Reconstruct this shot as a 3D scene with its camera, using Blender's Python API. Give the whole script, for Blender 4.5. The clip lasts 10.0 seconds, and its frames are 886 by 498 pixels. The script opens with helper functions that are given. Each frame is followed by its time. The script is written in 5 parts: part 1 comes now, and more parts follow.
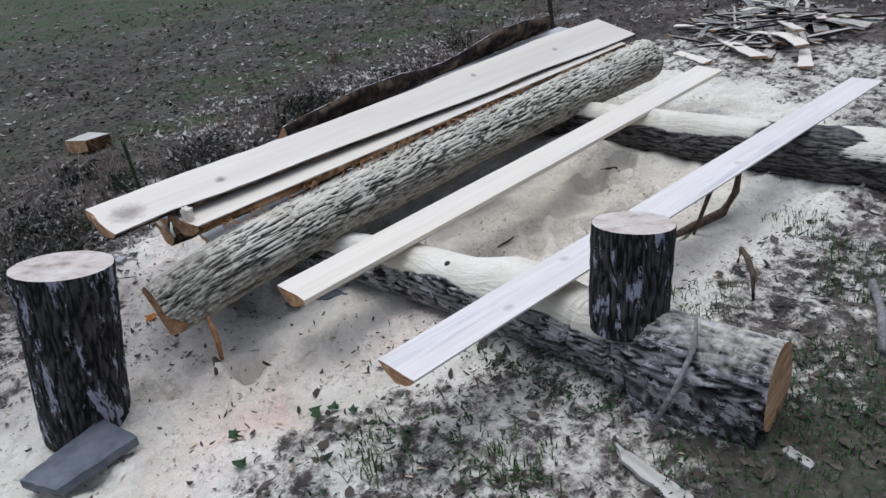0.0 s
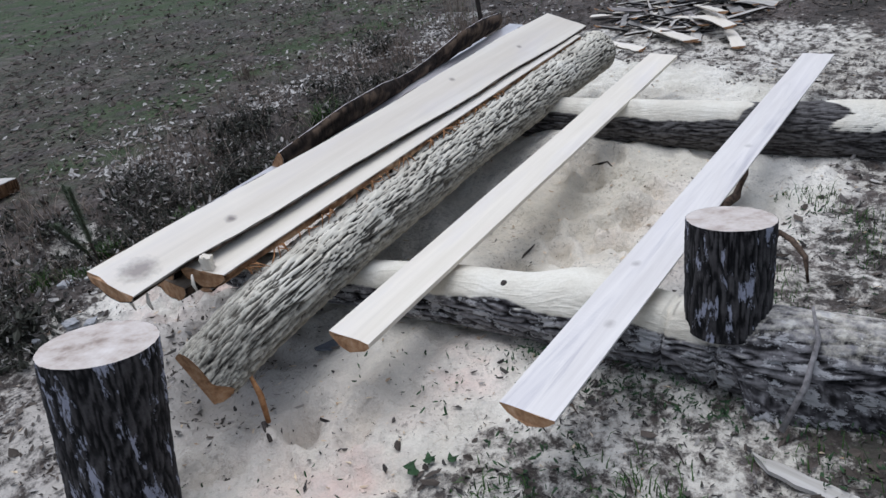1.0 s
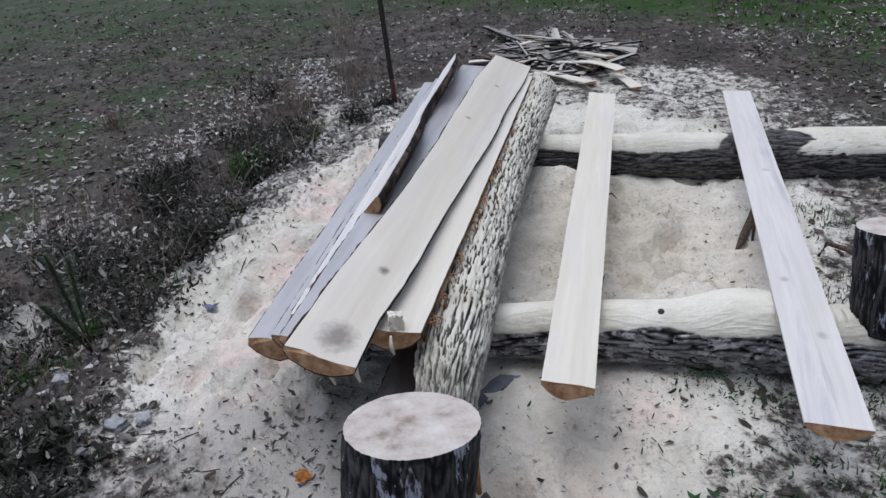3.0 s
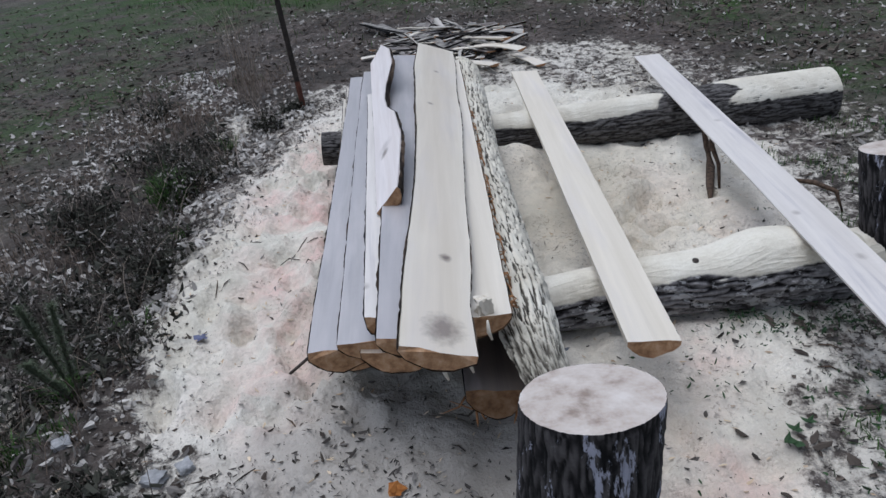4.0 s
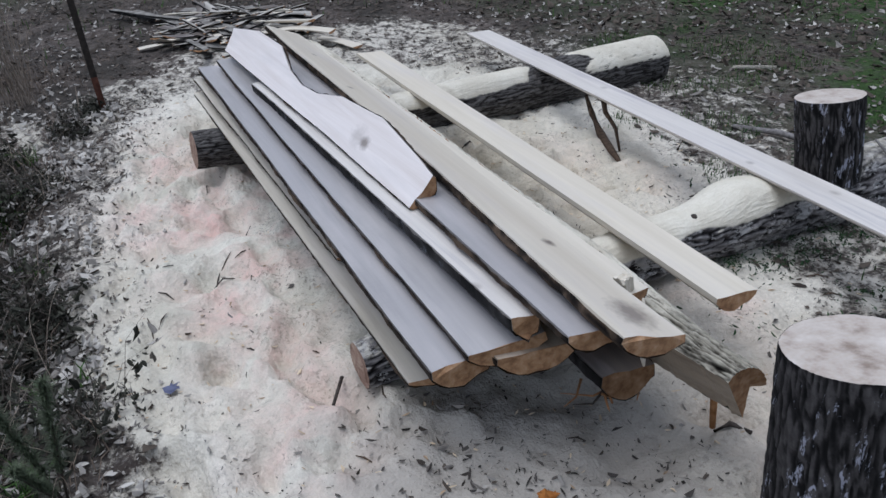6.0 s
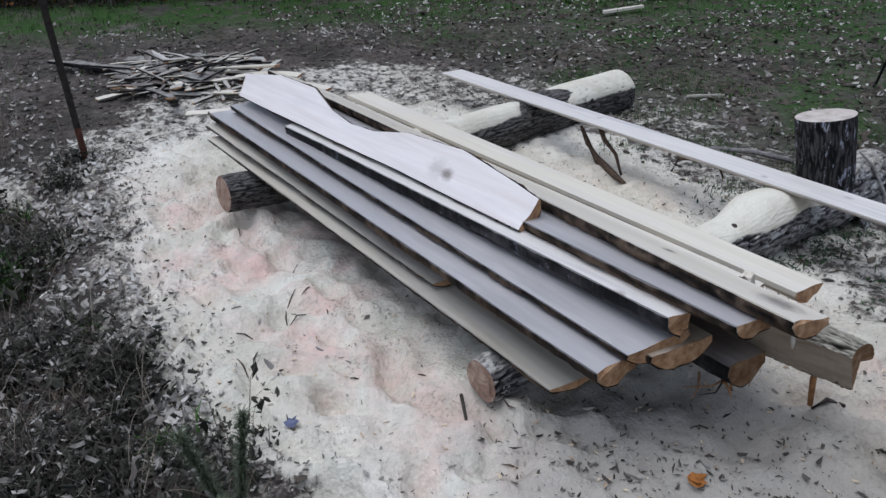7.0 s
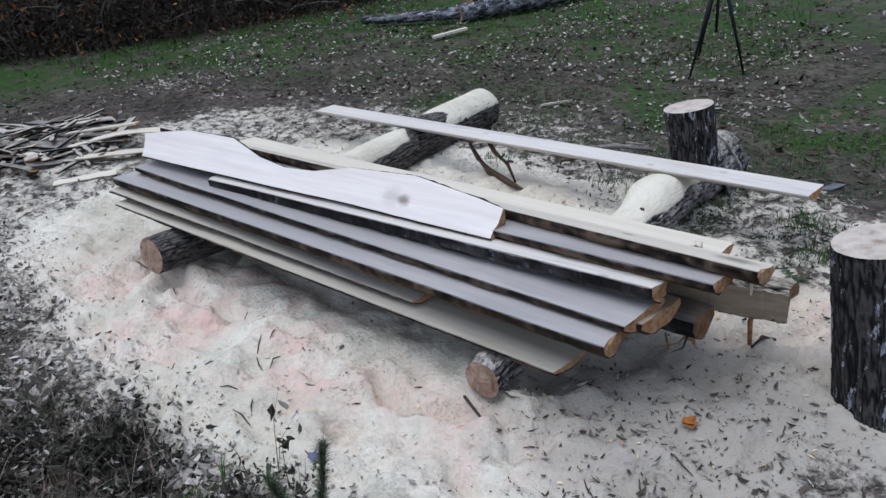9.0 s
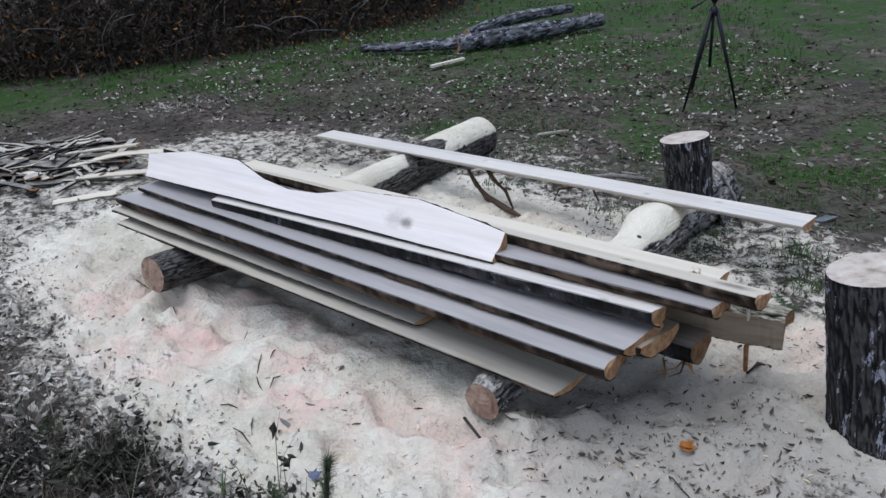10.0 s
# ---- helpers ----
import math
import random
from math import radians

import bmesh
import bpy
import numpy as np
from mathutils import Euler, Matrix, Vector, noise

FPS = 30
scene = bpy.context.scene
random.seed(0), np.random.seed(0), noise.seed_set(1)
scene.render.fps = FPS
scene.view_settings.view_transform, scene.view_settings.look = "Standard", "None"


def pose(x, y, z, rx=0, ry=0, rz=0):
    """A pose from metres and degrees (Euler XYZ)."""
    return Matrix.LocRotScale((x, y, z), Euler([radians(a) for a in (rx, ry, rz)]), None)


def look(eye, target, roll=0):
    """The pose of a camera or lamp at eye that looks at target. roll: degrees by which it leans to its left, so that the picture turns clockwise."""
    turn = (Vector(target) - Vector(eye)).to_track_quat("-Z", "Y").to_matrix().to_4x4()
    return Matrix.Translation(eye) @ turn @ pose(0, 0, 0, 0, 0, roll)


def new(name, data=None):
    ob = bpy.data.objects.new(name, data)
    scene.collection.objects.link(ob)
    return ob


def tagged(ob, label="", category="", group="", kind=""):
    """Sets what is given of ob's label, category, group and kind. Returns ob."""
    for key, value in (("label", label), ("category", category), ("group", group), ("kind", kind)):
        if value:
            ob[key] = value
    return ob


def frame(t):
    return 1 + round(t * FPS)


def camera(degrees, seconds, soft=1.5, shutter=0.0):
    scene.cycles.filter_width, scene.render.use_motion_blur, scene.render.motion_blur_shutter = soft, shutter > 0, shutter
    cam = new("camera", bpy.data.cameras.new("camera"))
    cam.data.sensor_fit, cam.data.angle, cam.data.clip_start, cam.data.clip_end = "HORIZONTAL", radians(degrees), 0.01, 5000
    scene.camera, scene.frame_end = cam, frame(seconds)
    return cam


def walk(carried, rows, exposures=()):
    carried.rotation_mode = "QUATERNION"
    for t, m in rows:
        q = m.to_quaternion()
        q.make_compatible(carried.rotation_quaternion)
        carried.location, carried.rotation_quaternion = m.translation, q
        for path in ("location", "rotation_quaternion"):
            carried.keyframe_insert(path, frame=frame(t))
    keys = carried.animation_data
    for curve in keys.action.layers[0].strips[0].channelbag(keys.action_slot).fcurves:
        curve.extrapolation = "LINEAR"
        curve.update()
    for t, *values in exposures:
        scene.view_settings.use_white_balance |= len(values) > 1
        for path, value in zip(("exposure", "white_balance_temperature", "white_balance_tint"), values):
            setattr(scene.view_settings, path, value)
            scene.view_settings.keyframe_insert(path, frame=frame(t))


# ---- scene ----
cam = camera(60.0, 10.0)
PATH = [
    (0, (0.069, -0.058, 1.447), (1.263, 1.278, 0.558), -7.6),
    (0.5, (-0.055, 0.193, 1.467), (1.282, 1.392, 0.587), -5.7),
    (1, (-0.142, 0.56, 1.48), (1.263, 1.643, 0.555), -9.4),
    (1.5, (-0.28, 0.899, 1.486), (1.195, 1.89, 0.569), -6.7),
    (2, (-0.412, 1.187, 1.526), (1.121, 2.017, 0.546), -6.2),
    (2.5, (-0.495, 1.536, 1.504), (1.122, 2.237, 0.557), -7.4),
    (3, (-0.557, 1.819, 1.526), (1.166, 2.321, 0.645), -4.7),
    (3.2, (-0.589, 1.965, 1.521), (1.185, 2.332, 0.673), -5.5),
    (4.3, (-0.543, 2.606, 1.475), (1.215, 2.691, 0.526), -6.9),
    (4.5, (-0.52, 2.749, 1.497), (1.216, 2.833, 0.507), -5.3),
    (5, (-0.479, 2.99, 1.496), (1.261, 2.814, 0.527), -3.5),
    (5.5, (-0.386, 3.171, 1.503), (1.318, 2.728, 0.556), -1.7),
    (5.7, (-0.295, 3.247, 1.489), (1.376, 2.732, 0.519), -2.8),
    (6.8, (-0.052, 4.029, 1.534), (1.458, 3.156, 0.555), -2.7),
    (7, (-0.015, 4.124, 1.554), (1.501, 3.211, 0.624), -2.8),
    (7.5, (0.128, 4.321, 1.547), (1.579, 3.331, 0.591), -6.5),
    (8, (0.2, 4.485, 1.605), (1.582, 3.382, 0.67), -6.3),
    (8.5, (0.183, 4.602, 1.646), (1.505, 3.412, 0.731), -7.2),
    (9, (0.168, 4.655, 1.656), (1.409, 3.368, 0.759), -5.4),
    (9.5, (0.153, 4.682, 1.663), (1.341, 3.317, 0.811), -4.2),
    (10, (0.169, 4.719, 1.658), (1.409, 3.388, 0.826), -4.0),
]
walk(cam, [(t, look(eye, target, roll)) for t, eye, target, roll in PATH],
     exposures=[(0.0, 0.58, 5650, 10.5), (2.5, 0.50, 5650, 10.5), (5.0, 0.31, 5620, 9.5), (8.0, 0.42, 5620, 9.0), (10.0, 0.51, 5620, 8.5)])

# ---- light ----
world = bpy.data.worlds.new("world")
scene.world = world
world.use_nodes = True
wn = world.node_tree.nodes
sky = wn.new("ShaderNodeTexSky")
sky.sky_type = 'NISHITA'
sky.sun_disc = False
SUN_EL, SUN_AZ = 78.0, 25.0
sky.sun_elevation, sky.sun_rotation = radians(SUN_EL), radians(SUN_AZ)
sky.dust_density, sky.air_density = 2.0, 1.0
wn["Background"].inputs[1].default_value = 0.12
cloud = wn.new("ShaderNodeHueSaturation")
cloud.inputs["Saturation"].default_value = 0.4
world.node_tree.links.new(sky.outputs[0], cloud.inputs["Color"])
world.node_tree.links.new(cloud.outputs[0], wn["Background"].inputs[0])
sun = new("sun", bpy.data.lights.new("sun", 'SUN'))
sun.data.energy, sun.data.angle, sun.data.color = 1.3, radians(55), (1.0, 0.98, 0.96)
toward = Vector((math.sin(radians(SUN_AZ)) * math.cos(radians(SUN_EL)), math.cos(radians(SUN_AZ)) * math.cos(radians(SUN_EL)), math.sin(radians(SUN_EL))))
sun.matrix_world = look(toward * 20, (0, 0, 0))

# ---- materials ----


def nodes_of(name, rough=0.85):
    m = bpy.data.materials.new(name)
    m.use_nodes = True
    nt = m.node_tree
    bsdf = nt.nodes["Principled BSDF"]
    bsdf.inputs["Roughness"].default_value = rough
    bsdf.inputs["Specular IOR Level"].default_value = 0.16
    return m, nt, bsdf


def link(nt, a, b):
    nt.links.new(a, b)


def coords(nt, scale=(1, 1, 1), use_object=True):
    tc = nt.nodes.new("ShaderNodeTexCoord")
    mp = nt.nodes.new("ShaderNodeMapping")
    mp.inputs["Scale"].default_value = scale
    link(nt, tc.outputs["Object" if use_object else "Generated"], mp.inputs["Vector"])
    return mp.outputs["Vector"]


def noise_node(nt, vec, scale, detail=4, rough=0.6, distort=0.0):
    n = nt.nodes.new("ShaderNodeTexNoise")
    n.inputs["Scale"].default_value, n.inputs["Detail"].default_value = scale, detail
    n.inputs["Roughness"].default_value, n.inputs["Distortion"].default_value = rough, distort
    if vec is not None:
        link(nt, vec, n.inputs["Vector"])
    return n.outputs["Fac"]


def ramp(nt, fac, stops):
    r = nt.nodes.new("ShaderNodeValToRGB")
    el = r.color_ramp.elements
    while len(el) < len(stops):
        el.new(0.5)
    for e, (p, c) in zip(el, stops):
        e.position, e.color = p, (*c, 1) if len(c) == 3 else c
    link(nt, fac, r.inputs["Fac"])
    return r.outputs["Color"]


def grey(v):
    return (v, v, v)


def mix(nt, fac, a, b, kind='MIX'):
    m = nt.nodes.new("ShaderNodeMix")
    m.data_type, m.blend_type = 'RGBA', kind
    for sock, v in ((m.inputs[0], fac), (m.inputs[6], a), (m.inputs[7], b)):
        if isinstance(v, (int, float)):
            sock.default_value = v
        elif isinstance(v, tuple):
            sock.default_value = (*v, 1)
        else:
            link(nt, v, sock)
    return m.outputs[2]


def maths(nt, op, a, b=0.0, clamp=False):
    m = nt.nodes.new("ShaderNodeMath")
    m.operation, m.use_clamp = op, clamp
    for sock, v in zip(m.inputs, (a, b)):
        if isinstance(v, (int, float)):
            sock.default_value = v
        else:
            link(nt, v, sock)
    return m.outputs[0]


def attr(nt, name):
    a = nt.nodes.new("ShaderNodeAttribute")
    a.attribute_name = name
    return a.outputs["Fac"]


def bump(nt, bsdf, height, strength=0.4, distance=0.01):
    b = nt.nodes.new("ShaderNodeBump")
    b.inputs["Strength"].default_value, b.inputs["Distance"].default_value = strength, distance
    link(nt, height, b.inputs["Height"])
    link(nt, b.outputs["Normal"], bsdf.inputs["Normal"])


DUST = (0.69, 0.645, 0.55)


def dust_colour(nt, vec):
    c = ramp(nt, noise_node(nt, vec, 2.1, 7, 0.68, 0.3), [(0.3, (0.47, 0.43, 0.35)), (0.48, DUST), (0.72, (0.78, 0.735, 0.65))])
    pink = maths(nt, 'MULTIPLY', attr(nt, "pink"), ramp(nt, noise_node(nt, vec, 4, 5, 0.6, 0.5), [(0.38, grey(0)), (0.62, grey(0.9))]))
    c = mix(nt, pink, c, (0.70, 0.47, 0.41))
    c = mix(nt, maths(nt, 'MULTIPLY', attr(nt, "tan"), 0.85), c, (0.61, 0.515, 0.38))
    crumb = maths(nt, 'MULTIPLY', ramp(nt, noise_node(nt, vec, 55, 5, 0.7, 0.4), [(0.54, grey(0)), (0.62, grey(1))]), ramp(nt, noise_node(nt, vec, 3.1, 5, 0.65), [(0.42, grey(0)), (0.62, grey(0.75))]))
    c = mix(nt, ramp(nt, noise_node(nt, vec, 17, 6, 0.7), [(0.36, grey(0.45)), (0.56, grey(0))]), c, (0.44, 0.405, 0.345))
    c = mix(nt, crumb, c, (0.13, 0.11, 0.095))
    c = mix(nt, ramp(nt, noise_node(nt, vec, 0.8, 4, 0.6, 0.6), [(0.45, grey(0)), (0.7, grey(0.5))]), c, (0.46, 0.43, 0.33))
    return mix(nt, ramp(nt, noise_node(nt, vec, 160, 2), [(0.35, grey(0)), (0.75, grey(0.3))]), c, (0.40, 0.33, 0.25))


def packed_dust_colour(nt, vec):
    """Clean cream sawdust lying on bark."""
    c = ramp(nt, noise_node(nt, vec, 6, 6, 0.65, 0.3), [(0.3, (0.50, 0.45, 0.36)), (0.5, (0.64, 0.59, 0.485)), (0.72, (0.72, 0.675, 0.575))])
    return mix(nt, ramp(nt, noise_node(nt, vec, 120, 3), [(0.35, grey(0)), (0.75, grey(0.25))]), c, (0.42, 0.35, 0.26))


def ground_material():
    m, nt, b = nodes_of("earth", 0.95)
    v = coords(nt)
    fine = noise_node(nt, v, 38, 5, 0.7)
    soil = ramp(nt, noise_node(nt, v, 9, 6, 0.7), [(0.3, (0.024, 0.019, 0.016)), (0.5, (0.076, 0.060, 0.051)), (0.7, (0.155, 0.128, 0.11))])
    soil = mix(nt, ramp(nt, fine, [(0.52, grey(0)), (0.68, grey(0.7))]), soil, (0.22, 0.20, 0.185))
    soil = mix(nt, ramp(nt, noise_node(nt, v, 1.7, 6, 0.7, 0.5), [(0.38, grey(0.75)), (0.63, grey(0))]), soil, (0.024, 0.022, 0.018))
    grass = ramp(nt, noise_node(nt, v, 30, 5, 0.7), [(0.3, (0.011, 0.024, 0.006)), (0.55, (0.030, 0.064, 0.012)), (0.75, (0.08, 0.122, 0.03))])
    gmask = maths(nt, 'MULTIPLY', attr(nt, "green"), ramp(nt, noise_node(nt, v, 2.2, 6, 0.65), [(0.38, grey(0)), (0.52, grey(1))]))
    col = mix(nt, gmask, soil, grass)
    d = maths(nt, 'ADD', attr(nt, "dust"), maths(nt, 'MULTIPLY', maths(nt, 'SUBTRACT', noise_node(nt, v, 14, 6, 0.75), 0.5), 1.5))
    dmask = ramp(nt, d, [(0.40, grey(0)), (0.62, grey(1))])
    dcol = dust_colour(nt, v)
    # greyer dust: trodden dirt, and shade under the pile put into the colour
    dirt_shade = maths(nt, 'ADD', attr(nt, "dirt_shade"), maths(nt, 'MULTIPLY', maths(nt, 'SUBTRACT', noise_node(nt, v, 5, 6, 0.7), 0.5), 0.9))
    dcol = mix(nt, ramp(nt, dirt_shade, [(0.2, grey(0)), (0.8, grey(0.85))]), dcol, (0.34, 0.305, 0.265))
    col = mix(nt, dmask, col, dcol)
    link(nt, col, b.inputs["Base Color"])
    bump(nt, b, maths(nt, 'ADD', maths(nt, 'MULTIPLY', noise_node(nt, v, 17, 6, 0.6), 2.4), maths(nt, 'MULTIPLY', fine, 0.6)), 0.55, 0.026)
    return m


def sawn_material(name, knots=(), pale=(0.63, 0.56, 0.45), dark=(0.57, 0.50, 0.39), heart=0.0, rough=0.5, sheen=0.65, streak=0.12):
    """Freshly sawn timber, its grain along local x. knots: (x, y, radius, strength)."""
    m, nt, b = nodes_of(name, rough)
    b.inputs["Specular IOR Level"].default_value = sheen
    v = coords(nt, (1.2, 26, 26))
    g1 = noise_node(nt, v, 1.0, 5, 0.65, 0.6)
    col = ramp(nt, g1, [(0.3, dark), (0.55, pale), (0.8, tuple(min(0.85, c * 1.12) for c in pale))])
    v2 = coords(nt, (0.9, 5, 5))
    blot = noise_node(nt, v2, 1.5, 4, 0.6)
    col = mix(nt, ramp(nt, blot, [(0.5, grey(0)), (0.72, grey(0.45))]), col, (0.56, 0.51, 0.48))
    if heart:
        sep = nt.nodes.new("ShaderNodeSeparateXYZ")
        tc = nt.nodes.new("ShaderNodeTexCoord")
        link(nt, tc.outputs["Object"], sep.inputs[0])
        wob = maths(nt, 'MULTIPLY', maths(nt, 'SUBTRACT', noise_node(nt, coords(nt), 2.2, 2), 0.5), 0.12)
        dist = maths(nt, 'ABSOLUTE', maths(nt, 'ADD', sep.outputs[1], wob))
        band = ramp(nt, dist, [(0.0, grey(heart)), (0.05, grey(heart * 0.7)), (0.085, grey(0))])
        col = mix(nt, band, col, (0.36, 0.27, 0.18))
    tc = nt.nodes.new("ShaderNodeTexCoord")
    for kx, ky, kr, ks in knots:
        sub = nt.nodes.new("ShaderNodeVectorMath")
        sub.operation = 'SUBTRACT'
        link(nt, tc.outputs["Object"], sub.inputs[0])
        sub.inputs[1].default_value = (kx, ky, 0)
        sc = nt.nodes.new("ShaderNodeVectorMath")
        sc.operation = 'MULTIPLY'
        link(nt, sub.outputs[0], sc.inputs[0])
        sc.inputs[1].default_value = (0.75, 1, 0.2)
        ln = nt.nodes.new("ShaderNodeVectorMath")
        ln.operation = 'LENGTH'
        link(nt, sc.outputs[0], ln.inputs[0])
        rr = maths(nt, 'ADD', ln.outputs["Value"], maths(nt, 'MULTIPLY', maths(nt, 'SUBTRACT', noise_node(nt, coords(nt), 40, 3), 0.5), kr * 0.9))
        f = ramp(nt, maths(nt, 'DIVIDE', rr, kr), [(0.25, grey(ks)), (0.6, grey(ks * 0.55)), (1.0, grey(0))])
        col = mix(nt, f, col, (0.13, 0.095, 0.07))
    if streak:
        sf = maths(nt, 'MULTIPLY', ramp(nt, noise_node(nt, coords(nt, (0.7, 15, 15)), 1.0, 6, 0.7, 0.9), [(0.5, grey(0)), (0.66, grey(streak))]), ramp(nt, noise_node(nt, coords(nt, (1.6, 4, 4)), 1.0, 3), [(0.4, grey(0)), (0.6, grey(1))]))
        col = mix(nt, sf, col, (0.30, 0.275, 0.29))
    info = nt.nodes.new("ShaderNodeObjectInfo")
    col = mix(nt, maths(nt, 'MULTIPLY', info.outputs["Random"], 0.12), col, (0.45, 0.42, 0.42))
    link(nt, col, b.inputs["Base Color"])
    bump(nt, b, noise_node(nt, coords(nt, (45, 6, 6)), 2.0, 3), 0.25, 0.002)
    return m


def end_material(name="cut_end", f=1.0):
    m, nt, b = nodes_of(name, 0.8)
    v = coords(nt, (6, 40, 40))
    col = ramp(nt, noise_node(nt, v, 1.0, 4), [(0.3, (0.20 * f, 0.105 * f, 0.055 * f)), (0.5, (0.36 * f, 0.205 * f, 0.105 * f)), (0.75, (0.50 * f, 0.33 * f, 0.205 * f))])
    link(nt, col, b.inputs["Base Color"])
    bump(nt, b, noise_node(nt, v, 3, 3), 0.3, 0.003)
    return m


def bark_material(name, low, mid, high, patch=None, patch_amount=0.5, dust_amount=1.0, grain=0.9, stretch=(1, 1, 0.9)):
    m, nt, b = nodes_of(name, 0.92)
    v = coords(nt)
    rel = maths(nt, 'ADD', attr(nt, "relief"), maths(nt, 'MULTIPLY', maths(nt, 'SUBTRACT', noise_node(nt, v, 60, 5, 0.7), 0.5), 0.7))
    # colour follows relief: furrows painted dark to strengthen their shade
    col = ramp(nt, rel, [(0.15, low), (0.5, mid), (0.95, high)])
    if patch:
        pm = ramp(nt, noise_node(nt, coords(nt, stretch), 13, 8, 0.74, 0.2), [(0.63 - 0.12 * patch_amount, grey(0)), (0.645 - 0.12 * patch_amount, grey(0.9))])
        col = mix(nt, pm, col, patch)
    dm = maths(nt, 'ADD', attr(nt, "dust"), maths(nt, 'MULTIPLY', maths(nt, 'SUBTRACT', noise_node(nt, v, 26, 5, 0.7), 0.5), grain))
    dm = ramp(nt, dm, [(0.42, grey(0)), (0.6, grey(dust_amount))])
    col = mix(nt, dm, col, packed_dust_colour(nt, v))
    link(nt, col, b.inputs["Base Color"])
    bump(nt, b, maths(nt, 'ADD', noise_node(nt, v, 45, 6, 0.7), rel), 0.5, 0.006)
    return m


def plain_material(name, a, b_, scale=30, rough=0.8, island=False, metal=0.0):
    m, nt, b = nodes_of(name, rough)
    b.inputs["Metallic"].default_value = metal
    col = ramp(nt, noise_node(nt, coords(nt), scale, 4), [(0.3, a), (0.7, b_)])
    if island:
        g = nt.nodes.new("ShaderNodeNewGeometry")
        col = mix(nt, 0.75, col, ramp(nt, g.outputs["Random Per Island"], [(0.0, a), (0.55, b_), (1.0, tuple(min(0.8, c * 1.5) for c in b_))]))
    link(nt, col, b.inputs["Base Color"])
    return m


def cut_top_material(name):
    """Saw-cut top of a stump: rings and blotches round local z."""
    m, nt, b = nodes_of(name, 0.85)
    v = coords(nt)
    w = nt.nodes.new("ShaderNodeTexWave")
    w.wave_type, w.rings_direction = 'RINGS', 'Z'
    w.inputs["Scale"].default_value, w.inputs["Distortion"].default_value, w.inputs["Detail"].default_value = 22, 2.5, 3
    link(nt, v, w.inputs["Vector"])
    col = ramp(nt, noise_node(nt, v, 13, 5, 0.65), [(0.3, (0.24, 0.19, 0.155)), (0.46, (0.43, 0.37, 0.32)), (0.7, (0.56, 0.51, 0.46))])
    col = mix(nt, maths(nt, 'MULTIPLY', w.outputs["Fac"], 0.07), col, (0.38, 0.25, 0.16))
    link(nt, col, b.inputs["Base Color"])
    bump(nt, b, noise_node(nt, coords(nt, (12, 60, 1)), 2, 3), 0.3, 0.002)
    return m


EARTH = ground_material()
SAWN = sawn_material("sawn_timber")
SAWN_GREY = sawn_material("sawn_timber_greyed", pale=(0.345, 0.32, 0.31), dark=(0.27, 0.25, 0.24), rough=0.36, sheen=0.9)
END = end_material()


def dusty_end_material():
    m, nt, b = nodes_of("dusty_cut_end", 0.9)
    v = coords(nt)
    col = ramp(nt, noise_node(nt, v, 22, 6, 0.7, 0.8), [(0.32, (0.15, 0.09, 0.065)), (0.5, (0.30, 0.20, 0.15)), (0.7, (0.46, 0.36, 0.28))])
    link(nt, col, b.inputs["Base Color"])
    bump(nt, b, noise_node(nt, v, 70, 4), 0.5, 0.004)
    return m


DUSTY_END = dusty_end_material()
DARK_END = end_material("dark_cut_end", 0.55)
PLANK = sawn_material("white_plank", pale=(0.61, 0.56, 0.50), dark=(0.52, 0.47, 0.42), knots=[(-0.9, 0.03, 0.018, 0.5), (-1.25, -0.03, 0.02, 0.45), (0.2, -0.02, 0.02, 0.4)], streak=0.7)
DARK_WOOD = sawn_material("dark_wood", pale=(0.11, 0.085, 0.065), dark=(0.05, 0.038, 0.03))
BROWN_FACE = sawn_material("browned_timber", pale=(0.38, 0.30, 0.215), dark=(0.25, 0.19, 0.13))
WEATHERED = sawn_material("weathered_timber", pale=(0.40, 0.37, 0.32), dark=(0.24, 0.215, 0.18), rough=0.85, sheen=0.15)
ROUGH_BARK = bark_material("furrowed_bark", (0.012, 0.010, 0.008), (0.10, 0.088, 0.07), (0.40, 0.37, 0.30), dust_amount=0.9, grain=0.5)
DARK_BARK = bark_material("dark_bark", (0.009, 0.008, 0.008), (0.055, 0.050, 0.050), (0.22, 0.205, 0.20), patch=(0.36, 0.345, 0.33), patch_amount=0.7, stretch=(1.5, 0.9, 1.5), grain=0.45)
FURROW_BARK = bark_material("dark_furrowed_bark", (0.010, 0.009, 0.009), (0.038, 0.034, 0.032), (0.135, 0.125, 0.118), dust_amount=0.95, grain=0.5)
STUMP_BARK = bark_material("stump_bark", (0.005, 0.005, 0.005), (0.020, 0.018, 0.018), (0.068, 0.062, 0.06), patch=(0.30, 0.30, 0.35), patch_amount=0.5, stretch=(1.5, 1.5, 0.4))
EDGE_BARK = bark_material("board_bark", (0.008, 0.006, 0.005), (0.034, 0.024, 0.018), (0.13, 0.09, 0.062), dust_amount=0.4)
# the sparse blue-grey patches are painted glints on black bark
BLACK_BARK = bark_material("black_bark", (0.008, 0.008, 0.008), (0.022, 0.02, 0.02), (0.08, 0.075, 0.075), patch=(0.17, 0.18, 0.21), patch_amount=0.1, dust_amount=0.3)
FIBRE_BARK = bark_material("fibrous_bark", (0.035, 0.018, 0.009), (0.17, 0.09, 0.045), (0.40, 0.26, 0.15), dust_amount=0.3)
CUT_TOP = cut_top_material("saw_cut")

# ---- building helpers ----


def lerp(a, b, t):
    return a + (b - a) * t


